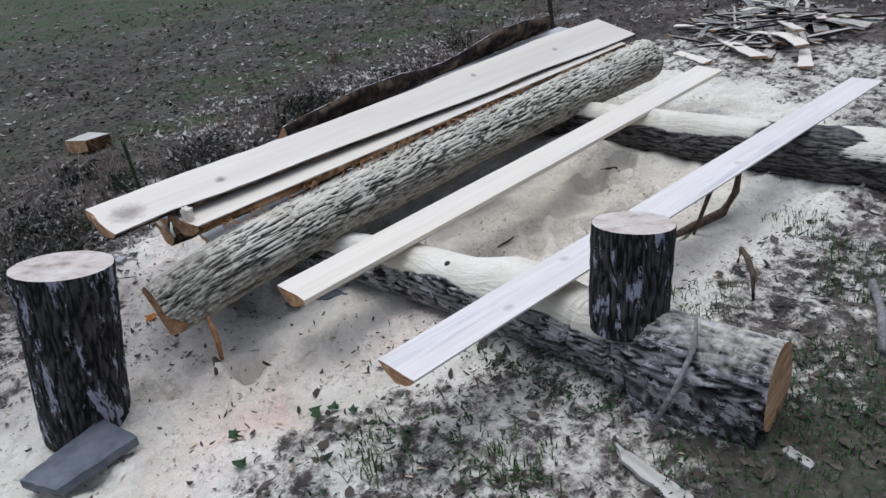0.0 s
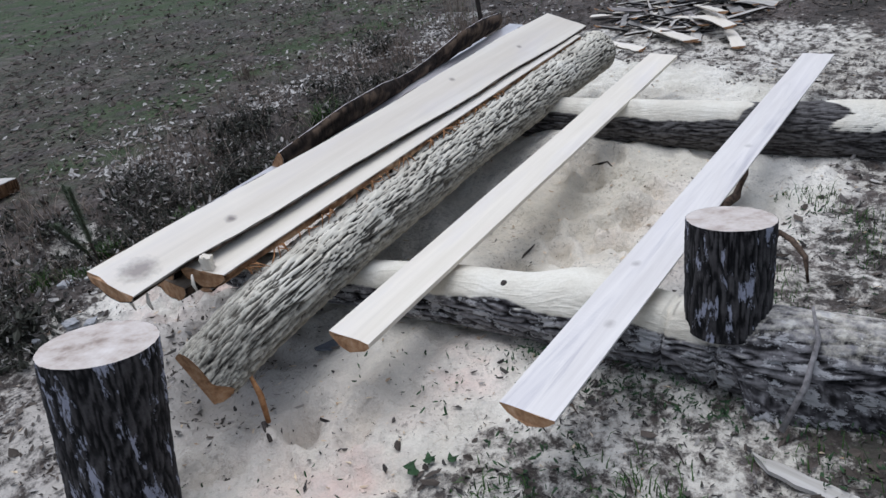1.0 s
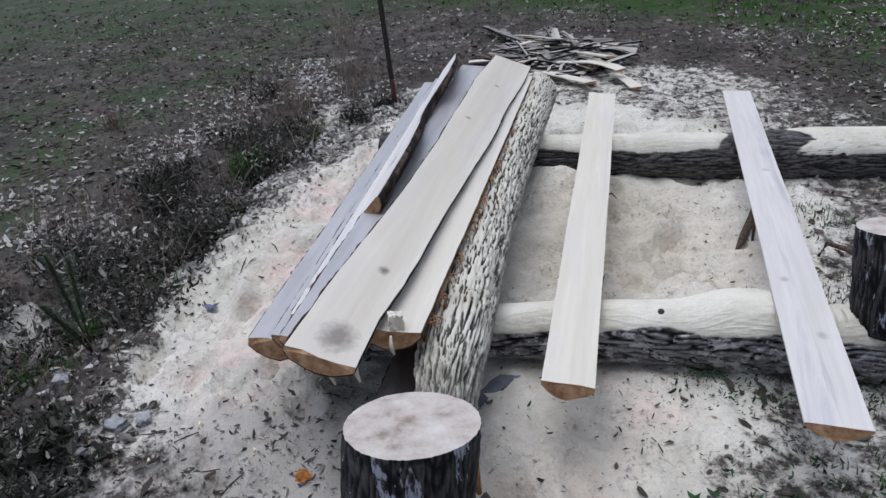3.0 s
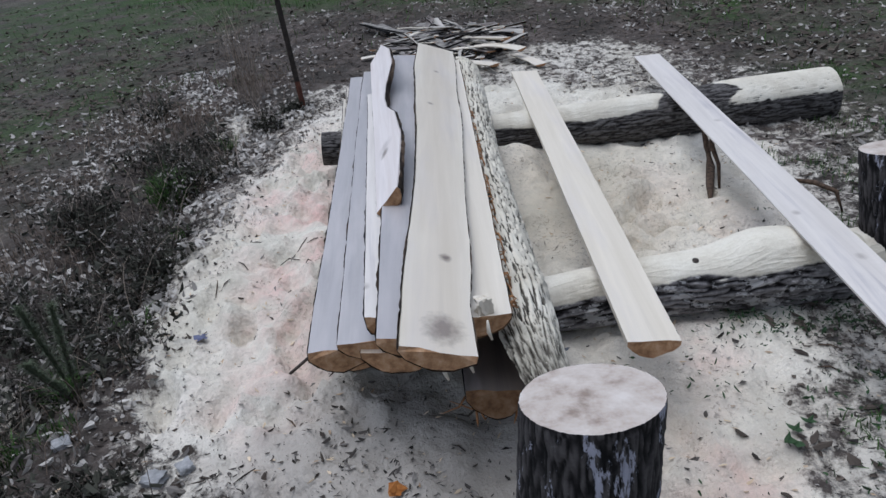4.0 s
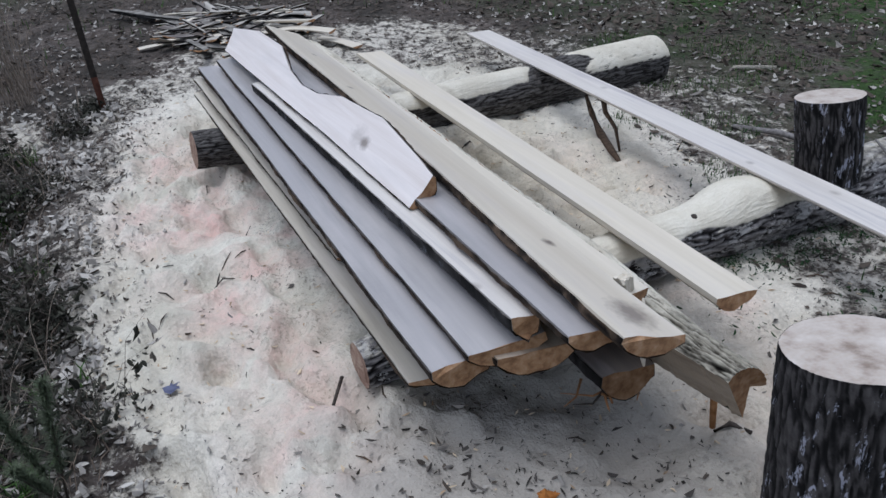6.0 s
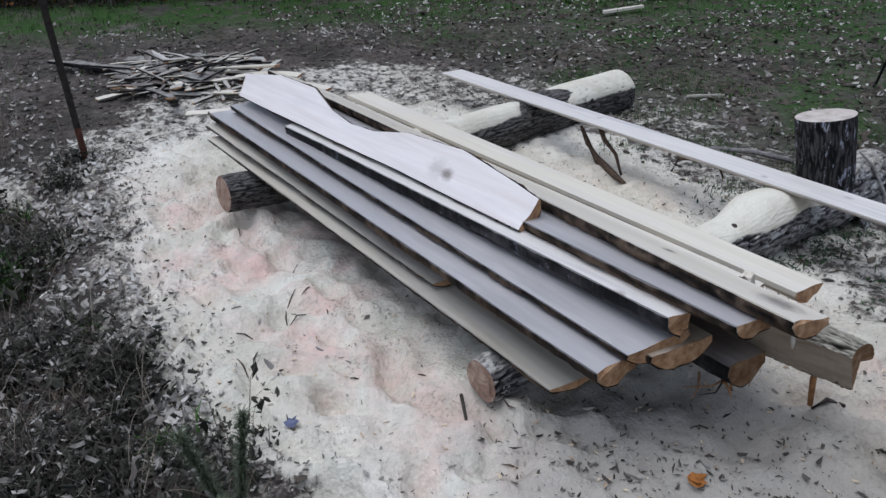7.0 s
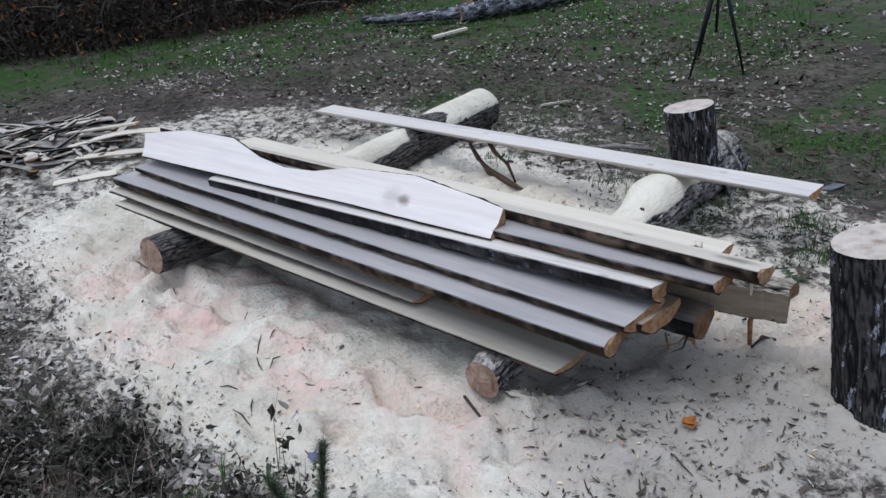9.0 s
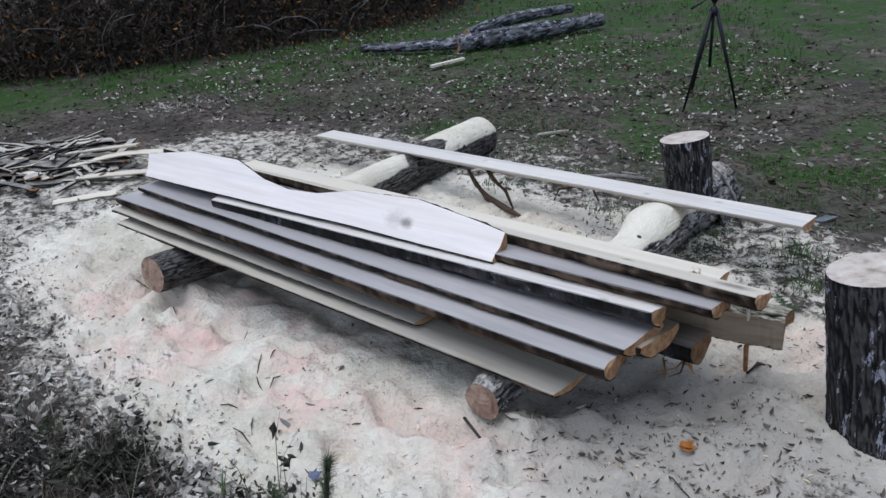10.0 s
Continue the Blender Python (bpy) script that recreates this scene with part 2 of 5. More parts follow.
def smooth(a, b, x):
    t = min(1.0, max(0.0, (x - a) / (b - a)))
    return t * t * (3 - 2 * t)


def nz(x, y, z=0.0):
    return noise.noise((x, y, z))


def mesh_object(name, verts, faces, mats, slots=None, attrs=None, shade=True):
    me = bpy.data.meshes.new(name)
    me.from_pydata([tuple(v) for v in verts], [], faces)
    for m in mats:
        me.materials.append(m)
    if slots:
        me.polygons.foreach_set("material_index", slots)
    if shade:
        me.polygons.foreach_set("use_smooth", [True] * len(me.polygons))
    for key, vals in (attrs or {}).items():
        me.attributes.new(key, 'FLOAT', 'POINT').data.foreach_set("value", vals)
    me.update()
    return new(name, me)


def thing(name, label, category, m=None, group=""):
    ob = new(name)
    ob.empty_display_size = 0.05
    if m is not None:
        ob.matrix_world = m
    return tagged(ob, label, category, group)


def child(ob, parent, label=""):
    """ob's mesh is in the parent's own space."""
    ob.parent = parent
    return tagged(ob, label)


def part(name, bm, material, parent, label=""):
    me = bpy.data.meshes.new(name)
    bm.to_mesh(me)
    bm.free()
    me.materials.append(material)
    ob = new(name, me)
    ob.parent = parent
    return tagged(ob, label)


def inside(poly, x, y):
    """Signed distance to a polygon, positive inside."""
    d, odd = 1e9, False
    for (x1, y1), (x2, y2) in zip(poly, poly[1:] + poly[:1]):
        if (y1 > y) != (y2 > y) and x < (x2 - x1) * (y - y1) / (y2 - y1) + x1:
            odd = not odd
        ex, ey = x2 - x1, y2 - y1
        t = min(1, max(0, ((x - x1) * ex + (y - y1) * ey) / (ex * ex + ey * ey)))
        d = min(d, math.hypot(x - x1 - t * ex, y - y1 - t * ey))
    return d if odd else -d


# ---- ground ----
DEEP = [(-0.3, 2.3), (0.3, 1.72), (1.0, 1.67), (1.45, 1.46), (1.75, 1.28), (2.1, 1.04), (2.7, 1.05), (3.3, 1.0), (3.9, 0.95), (4.4, 1.35), (4.75, 1.8),
        (4.95, 2.6), (4.9, 3.3), (4.3, 3.66), (3.3, 3.76), (2.9, 3.80), (1.9, 3.78), (1.5, 3.66), (1.2, 3.5), (0.98, 3.2), (0.68, 2.93), (0.35, 2.68), (-0.2, 2.6)]
THIN = [(-1.2, 1.4), (0.2, 0.9), (1.3, 0.62), (1.7, 0.70), (2.2, 0.42), (2.8, 0.15), (3.4, 0.1), (4.6, 0.3), (6.0, 1.2), (6.1, 3.0), (5.1, 3.85), (2.5, 4.05), (1.2, 3.66), (0.6, 3.4), (-0.8, 3.3)]


def dust_at(x, y):
    ragged = 0.16 * nz(x * 2.6, y * 2.6, 60) + 0.07 * nz(x * 7, y * 7, 63)
    a = smooth(-0.22, 0.18, inside(DEEP, x, y) + ragged)
    b = smooth(-0.5, 0.3, inside(THIN, x, y) + ragged) * (1 - 0.22 * smooth(1.3, 0.7, y) * smooth(1.8, 2.4, x))
    drift = 0.56 * math.exp(-((x - 1.75) / 0.42) ** 2 - ((y - 4.40) / 0.34) ** 2) * (1 + 0.7 * nz(x * 4, y * 4, 61))
    drift = max(drift, 0.46 * math.exp(-((x - 0.9) / 0.4) ** 2 - ((y - 3.75) / 0.28) ** 2) * (1 + 0.9 * nz(x * 5, y * 5, 64)))
    drift = max(drift, 0.5 * math.exp(-((x - 4.6) / 0.6) ** 2 - ((y - 4.15) / 0.3) ** 2) * (1 + 0.8 * nz(x * 4, y * 4, 65)))
    return max(a * 0.95, b * 0.535, drift)


def ditch_at(x, y):
    mid = 4.22 + 0.05 * math.sin(x * 2.1)
    return math.exp(-((y - mid) / 0.22) ** 2) * smooth(0.6, 1.6, x) * (1 - smooth(4.0, 5.0, x))


PRINTS = []
walker = random.Random(17)
for _ in range(60):
    PRINTS.append((walker.uniform(1.3, 4.4), walker.uniform(2.98, 3.75), walker.gauss(0.1, 0.5)))
for _ in range(22):
    PRINTS.append((walker.uniform(2.1, 3.2), walker.uniform(1.5, 2.1), walker.uniform(0, 3.1)))
for _ in range(14):
    PRINTS.append((walker.uniform(0.7, 1.5), walker.uniform(1.75, 3.2), walker.uniform(0, 3.1)))


def print_depth(x, y):
    z = 0.0
    for px, py, a in PRINTS:
        dx, dy = x - px, y - py
        if abs(dx) > 0.22 or abs(dy) > 0.22:
            continue
        u, v = (dx * math.cos(a) + dy * math.sin(a)) / 0.12, (dy * math.cos(a) - dx * math.sin(a)) / 0.052
        q = u * u + v * v
        z += -0.038 * math.exp(-q * q) + 0.014 * math.exp(-((q - 1.7) / 0.7) ** 2)
    return z


def ground_z(x, y, fine=True):
    z = -0.03 - 0.02 * min(4.0, max(0.0, 1.9 - y))
    r = math.hypot(x - 2.5, y - 2)
    z += 0.12 * nz(x * 0.13, y * 0.13, 3) * smooth(5, 12, r)
    z -= 0.17 * ditch_at(x, y)
    if fine and r < 9:
        d = dust_at(x, y)
        z += d * (0.022 * nz(x * 2.2, y * 2.2, 1) + 0.026 * nz(x * 5.5, y * 5.5, 5) + 0.034 * nz(x * 11, y * 11, 9)) + (1 - d) * (0.02 * nz(x * 3, y * 3, 7) + 0.012 * nz(x * 9, y * 9, 2))
        if d > 0.5:
            z += print_depth(x, y)
        z -= d * 0.10 * min(0.3, max(0, nz(x * 4.3, y * 4.3, 11) - 0.12))
        z += 0.055 * math.exp(-((x - 3.36) / 0.2) ** 2 - ((y - 3.15) / 0.25) ** 2)
        z += 0.05 * math.exp(-(((x - 3.25) / 0.5) ** 2 + ((y - 2.35) / 0.45) ** 2)) + 0.08 * math.exp(-(((x - 3.22) / 0.22) ** 2 + ((y - 2.27) / 0.16) ** 2))
    return z


def axis(lo, hi, step, far):
    a = list(np.arange(lo, hi + 1e-6, step))
    s = step
    while a[-1] < far:
        s *= 1.22
        a.append(a[-1] + s)
    s = step
    while a[0] > -far:
        s *= 1.22
        a.insert(0, a[0] - s)
    return a


def build_ground():
    xs, ys = axis(-0.4, 5.4, 0.027, 400), axis(0.2, 4.6, 0.027, 400)
    verts, dust, green, dirt_shade, pink, tan = [], [], [], [], [], []
    for y in ys:
        for x in xs:
            verts.append((x, y, ground_z(x, y)))
            near = -2 < x < 8 and -2 < y < 7
            dust.append(dust_at(x, y) if near else 0.0)
            g = max(smooth(0, 1.3, (x - 6.9) * 0.75 + (1.1 - y) * 0.4), 0.62 * smooth(8.5, 10.5, math.hypot(x, y - 2)), 0.2 * smooth(0.9, 0.2, y) * smooth(0, 1, x), 0.20 * smooth(4.6, 6.0, y), 0.95 * smooth(-0.6, -2.6, y) * smooth(1.5, 3.0, x))
            if -3 < x < 9 and -5 < y < 7:
                g = max(g, 0.85 * smooth(-0.12, 0.2, nz(x * 1.1, y * 1.1, 90)) * max(smooth(0.8, 0.1, y), 0.7 * smooth(4.7, 5.4, y)))
            if x > 8.5:
                g *= 1 - smooth(0.0, 0.7, x - float(np.interp(-y, [6.5 * -1, -3.4, -1.0, 0.9, 2.9, 4.6, 7.0, 10.0], [13.0, 11.6, 10.4, 9.6, 9.3, 9.2, 10.5, 13.0])))
            green.append(g)
            # trodden dirt round the near end; the long y=2.7 strip paints shade beneath the pile
            e = 0.7 * math.exp(-((x - 0.95) / 0.55) ** 2 - ((y - 2.65) / 0.55) ** 2) + 0.35 * math.exp(-((x - 2.2) / 1.3) ** 2 - ((y - 2.7) / 0.2) ** 2) + 0.8 * math.exp(-((x - 0.42) / 0.42) ** 2 - ((y - 2.85) / 0.4) ** 2)
            e += 0.4 * math.exp(-((x - 1.25) / 0.45) ** 2 - ((y - 3.0) / 0.35) ** 2)
            e += 0.5 * math.exp(-((x - 0.6) / 0.5) ** 2 - ((y - 3.3) / 0.4) ** 2) + 0.35 * math.exp(-((x - 1.2) / 0.6) ** 2 - ((y - 2.0) / 0.4) ** 2)
            if near:
                e = max(e, 0.42 * (1 - smooth(-0.1, 0.3, inside(DEEP, x, y))))
            dirt_shade.append(min(1.0, e))
            pink.append(min(1.0, sum(a * math.exp(-((x - px) / rx) ** 2 - ((y - py) / ry) ** 2) for px, py, rx, ry, a in ((0.85, 1.85, 0.3, 0.18, 1.0), (3.4, 3.4, 0.8, 0.35, 1.0), (3.0, 3.05, 0.4, 0.2, 0.9), (2.2, 3.25, 0.6, 0.25, 0.9), (1.5, 3.2, 0.4, 0.2, 0.6), (1.5, 1.8, 0.2, 0.15, 0.7), (0.9, 2.1, 0.3, 0.15, 0.5), (2.6, 1.6, 0.5, 0.4, 0.35)))))
            tan.append(min(1.0, (math.exp(-((x - 2.65) / 0.75) ** 2 - ((y - 1.95) / 0.5) ** 2) + 0.8 * math.exp(-((x - 1.0) / 0.5) ** 2 - ((y - 2.1) / 0.35) ** 2)) * (0.8 + 0.5 * nz(x * 2.5, y * 2.5, 55))))
    w = len(xs)
    faces = [(j * w + i, j * w + i + 1, (j + 1) * w + i + 1, (j + 1) * w + i) for j in range(len(ys) - 1) for i in range(w - 1)]
    ob = mesh_object("ground", verts, faces, [EARTH], attrs={"dust": dust, "green": green, "dirt_shade": dirt_shade, "pink": pink, "tan": tan})
    return tagged(ob, "bare earth with pale sawdust, leaf litter and patchy grass", "ground", kind="structure")


build_ground()

# ---- logs ----


def log_mesh(name, pts, radii, mat, parent, around=72, step=0.012, relief=0.01, cells=(5.0, 26.0), squash=1.0, arc=None, dust=None, lump=0.06, seed=0, label="", sharp=3.6, diamond=0.0, kerfs=(), weave=0.3, bury=False):
    """Bark skin of a log along pts. arc: (from, to) degrees of the section, 0 = side, 90 = up; the rest is left open."""
    P = [Vector(p) for p in pts]
    seg = [(b - a).length for a, b in zip(P, P[1:])]
    total = sum(seg)
    n = max(6, int(total / step))
    verts, faces, rel, dst = [], [], [], []
    closed = arc is None
    a0, a1 = (0.0, 360.0) if closed else arc
    cols = around if closed else around + 1
    for i in range(n + 1):
        s = total * i / n
        k, acc = 0, 0.0
        while k < len(seg) - 1 and acc + seg[k] < s:
            acc += seg[k]
            k += 1
        t = (s - acc) / seg[k]
        p0, p1, p2, p3 = P[max(0, k - 1)], P[k], P[k + 1], P[min(len(P) - 1, k + 2)]
        c = 0.5 * ((2 * p1) + (p2 - p0) * t + (2 * p0 - 5 * p1 + 4 * p2 - p3) * t * t + (3 * p1 - p0 - 3 * p2 + p3) * t ** 3)
        d = (p2 - p1).normalized()
        side = d.cross(Vector((0, 0, 1))) if abs(d.z) < 0.9 else Vector((1, 0, 0))
        side.normalize()
        up = side.cross(d).normalized()
        r = lerp(radii[k], radii[k + 1], t * t * (3 - 2 * t))
        for j in range(cols):
            th = radians(lerp(a0, a1, j / around))
            cx, cy = math.cos(th), math.sin(th)
            q1, q2 = s * cells[0], cells[1] * r
            h = noise.noise((q1 + seed, cx * q2 + 0.6 * math.sin(s * 9), cy * q2)) * sharp
            h = min(1.0, abs(h)) * 0.7 + 0.3 * abs(noise.noise((q1 * 3, cx * q2 * 2.5, cy * q2 * 2.5 + seed)))
            h = min(1.0, max(0.0, h + 0.35 * nz(s * 34, cx * q2 * 2.2 + seed, cy * q2 * 2.2)))
            if diamond:
                arcs = th * r / diamond + 0.9 * nz(s * 5, cx * 2 + seed, cy * 2) + 0.35 * nz(s * 16, cx * 6, cy * 6 + seed)
                along = s * 8 + 1.1 * nz(s * 4 + 30, cx * 3, cy * 3) + 0.5 * nz(s * 14, cx * 5, cy * 5)
                h = min(1.0, 2.5 * min(abs(math.sin(math.pi * (arcs + 0.5 * along * 0.5))), abs(math.sin(math.pi * (arcs - 0.5 * along * 0.5))))) * weave + (1 - weave) * h
            tip = 0.3 + 0.7 * min(1.0, min(i, n - i) * step / 0.05)
            rr = r * (1 + lump * nz(s * 2.5, cx * 1.3 + seed, cy * 1.3)) + relief * tip * (h - 0.6)
            if any(abs(s - k) < 0.007 for k in kerfs):
                rr -= 0.018
            nrm = side * cx + up * cy
            if bury:
                # loose dust fills the furrows
                deep = min(1.0, 1.1 * dust(c + nrm * r, nrm, h))
                rr += deep * (relief * tip * (0.75 - h) + 0.004)
            v = c + side * (cx * rr) + up * (cy * rr * squash)
            verts.append(v)
            rel.append(h)
            dst.append(dust(v, nrm, h) if dust else 0.0)
    for i in range(n):
        for j in range(around):
            a, b = i * cols + j, i * cols + (j + 1) % cols
            faces.append((a, b, b + cols, a + cols))
    ob = mesh_object(name, verts, faces, [mat], attrs={"relief": rel, "dust": dst})
    if parent:
        child(ob, parent, label)
    rings = (verts[:cols], verts[-cols:])
    return ob, rings


def cap(name, ring, mat, parent, label="", inset=0.0):
    """A cut face that closes a ring of a log."""
    c = sum((Vector(v) for v in ring), Vector()) / len(ring)
    n = (Vector(ring[0]) - c).cross(Vector(ring[len(ring) // 4]) - c).normalized()
    verts = [c]
    faces = []
    rings = 6
    m = len(ring)
    for k in range(1, rings + 1):
        for v in ring:
            f = k / rings
            w = c.lerp(Vector(v), f * 0.995)
            verts.append(w + n * 0.003 * nz(w.x * 30, w.y * 30, w.z * 30) * (f < 0.99))
    for j in range(m):
        faces.append((0, 1 + j, 1 + (j + 1) % m))
        for k in range(rings - 1):
            a, b = 1 + k * m + j, 1 + k * m + (j + 1) % m
            faces.append((a, a + m, b + m, b))
    ob = mesh_object(name, verts, faces, [mat], shade=False)
    return child(ob, parent, label)


def skid_dust(v, n, h):
    up = max(0.0, n.z)
    near = smooth(0.9, 1.3, v.y) * smooth(3.0, 2.6, v.y)
    cover = smooth(0.25, 0.8, n.z + 0.25 * nz(v.x * 7, v.y * 5)) * (0.45 + 0.75 * near) * smooth(-0.2, 0.4, up)
    cover = max(cover, 0.48 * smooth(0.62, 0.9, n.z) * smooth(0.95, 0.88, v.y))
    return max(cover, 0.52 * smooth(0.6, 0.95, h) * smooth(-0.1, 0.5, n.z) * smooth(0.8, 0.95, v.y))


def far_skid_dust(v, n, h):
    y = v.y + 0.12 * nz(v.x * 9, v.z * 9)
    near = smooth(1.42, 1.52, y) * smooth(2.7, 2.4, v.y)
    end = smooth(1.12, 0.98, y)
    cover = smooth(0.3, 0.85, n.z + 0.25 * nz(v.x * 7, v.y * 5))
    return max(cover * (0.12 + 1.1 * near), end * smooth(0.1, 0.6, n.z) * (0.45 + 0.5 * smooth(0.15, 0.5, h)))


def ridge_dust(v, n, h):
    return smooth(-0.45, 0.5, n.z + 0.3 * nz(v.x * 2.0, v.y * 4)) * smooth(lerp(0.45, 0.28, smooth(0.45, 0.9, n.z)), 0.72, h) * (0.8 + 0.35 * nz(v.x * 1.5, 4)) * (0.55 + 0.45 * smooth(0.9, 1.4, v.x))


near_skid = thing("skid_log", "long barked log on the ground, its top buried in sawdust", "log")
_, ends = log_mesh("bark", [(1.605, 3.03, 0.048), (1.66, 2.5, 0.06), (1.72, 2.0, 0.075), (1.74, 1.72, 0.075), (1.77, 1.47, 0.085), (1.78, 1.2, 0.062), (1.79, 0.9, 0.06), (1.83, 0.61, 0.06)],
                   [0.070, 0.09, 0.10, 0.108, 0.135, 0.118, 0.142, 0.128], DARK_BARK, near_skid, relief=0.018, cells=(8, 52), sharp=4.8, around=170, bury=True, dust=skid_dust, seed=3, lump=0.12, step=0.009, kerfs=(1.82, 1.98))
cap("cut_face", ends[0], DUSTY_END, near_skid, "pale brown sawn end face")
cap("cut_face", ends[1], END, near_skid, "orange brown sawn end face")
fv, ffc, frel = [], [], []
for i in range(41):
    u = i / 40
    y = lerp(1.02, 0.60, u)
    drop_z = -0.035 - 0.035 * smooth(0.0, 0.25, u) + 0.012 * nz(u * 9, 4)
    for j in range(13):
        w = j / 12
        reach = smooth(0.0, 0.22, u) * (0.9 + 0.12 * nz(u * 14, 7))
        x = lerp(1.655, 1.585 + 0.10 * u, w * reach) + 0.006 * nz(u * 20, w * 6)
        z = lerp(0.085, drop_z, w * reach) - 0.02 * math.sin(math.pi * w) + 0.008 * nz(u * 16, w * 5, 2)
        for depth in (0, 1):
            fv.append((x + 0.012 * depth, y, z + 0.002 * depth))
            frel.append(0.5 + 0.9 * nz(u * 22, w * 8, 3))
for i in range(40):
    for j in range(12):
        a, b = (i * 13 + j) * 2, ((i + 1) * 13 + j) * 2
        ffc += [(a, b, b + 2, a + 2), (a + 1, a + 3, b + 3, b + 1)]
    a, b = (i * 13 + 12) * 2, ((i + 1) * 13 + 12) * 2
    ffc.append((a, b, b + 1, a + 1))
child(mesh_object("loose_bark", fv, ffc, [DARK_BARK], attrs={"relief": frel, "dust": [0.1] * len(fv)}), near_skid, "torn bark flap hanging to the ground")

far_skid = thing("skid_log", "long furrowed log lying across the sawdust, pale dust on top", "log")
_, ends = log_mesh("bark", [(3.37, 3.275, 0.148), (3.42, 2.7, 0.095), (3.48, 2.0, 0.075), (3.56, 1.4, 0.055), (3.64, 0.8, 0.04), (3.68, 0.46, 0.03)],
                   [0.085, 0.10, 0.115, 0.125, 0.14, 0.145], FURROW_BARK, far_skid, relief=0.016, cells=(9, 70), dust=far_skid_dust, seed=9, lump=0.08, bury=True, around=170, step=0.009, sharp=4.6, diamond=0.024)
cap("cut_face", ends[0], DUSTY_END, far_skid, "weathered brown sawn end face")
cap("cut_face", ends[1], END, far_skid, "weathered sawn end face")

# the thick slab with its bark on top: part of a round, sawn flat on one side
slab_log = thing("half_log", "thick furrowed half log, bark up, dusted with sawdust, across skids", "log")
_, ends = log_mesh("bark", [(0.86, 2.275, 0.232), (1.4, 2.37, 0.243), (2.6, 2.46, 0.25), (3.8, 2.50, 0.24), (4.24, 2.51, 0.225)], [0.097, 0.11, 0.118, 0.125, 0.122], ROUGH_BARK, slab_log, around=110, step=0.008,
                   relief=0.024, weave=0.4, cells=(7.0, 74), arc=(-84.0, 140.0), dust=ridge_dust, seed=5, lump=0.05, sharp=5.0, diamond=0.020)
# the near end is sawn at a slant and its bark thins out there
for v in slab_log.children[0].data.vertices:
    w = smooth(1.5, 0.9, v.co.x)
    out = max(0.0, -(v.co.y - (2.304 + (v.co.x - 0.86) * 0.176)) * 0.92 + (v.co.z - 0.235) * 0.39)
    slant = lerp(0.55, -0.2, smooth(0.16, 0.26, v.co.z))
    v.co.y += 0.92 * 0.34 * w * out
    v.co.z -= 0.39 * 0.34 * w * out
    v.co.x += slant * w * out
rows = len(slab_log.children[0].data.vertices) // 111
vs = [v.co.copy() for v in slab_log.children[0].data.vertices]
vv, ff = [], []
for i in range(rows):
    vv += [vs[i * 111], vs[i * 111 + 110]]
for i in range(rows - 1):
    ff.append((2 * i, 2 * i + 1, 2 * i + 3, 2 * i + 2))
child(mesh_object("sawn_face", vv, ff, [BROWN_FACE], shade=False), slab_log, "flat sawn underside")
cap("cut_face", vs[:111], END, slab_log, "orange brown sawn end")
cap("cut_face", ends[1], END, slab_log, "sawn end")

# ---- stumps ----


def stump(label, base, top, r0, r1, seed, cut=(0.0, 0.0)):
    ob = thing("stump", label, "stump", pose(*base))
    t = Vector(top) - Vector(base)
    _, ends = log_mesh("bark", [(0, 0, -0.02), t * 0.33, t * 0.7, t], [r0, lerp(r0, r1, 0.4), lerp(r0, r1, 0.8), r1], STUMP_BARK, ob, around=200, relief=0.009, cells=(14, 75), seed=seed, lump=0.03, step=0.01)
    skin = ob.children[0].data
    for v in skin.vertices:
        f = max(0.0, v.co.z / t.z)
        v.co.z -= f * f * (cut[0] * (v.co.x - t.x * f) + cut[1] * (v.co.y - t.y * f))
    cap("cut_top", [v.co.copy() for v in skin.vertices[-200:]], CUT_TOP, ob, "pale saw-cut top")
    return ob


stump("upright section of dark log with pale sawn top, standing on sawdust", (0.535, 2.31, -0.03), (0.622, 2.26, 0.521), 0.137, 0.142, 21, (0.2, 0.107))
stump("short dark log section with pale sawn top, standing on a log", (1.773, 1.052, 0.165), (1.823, 1.062, 0.456), 0.117, 0.121, 33, (0.176, 0.0))

# ---- boards ----


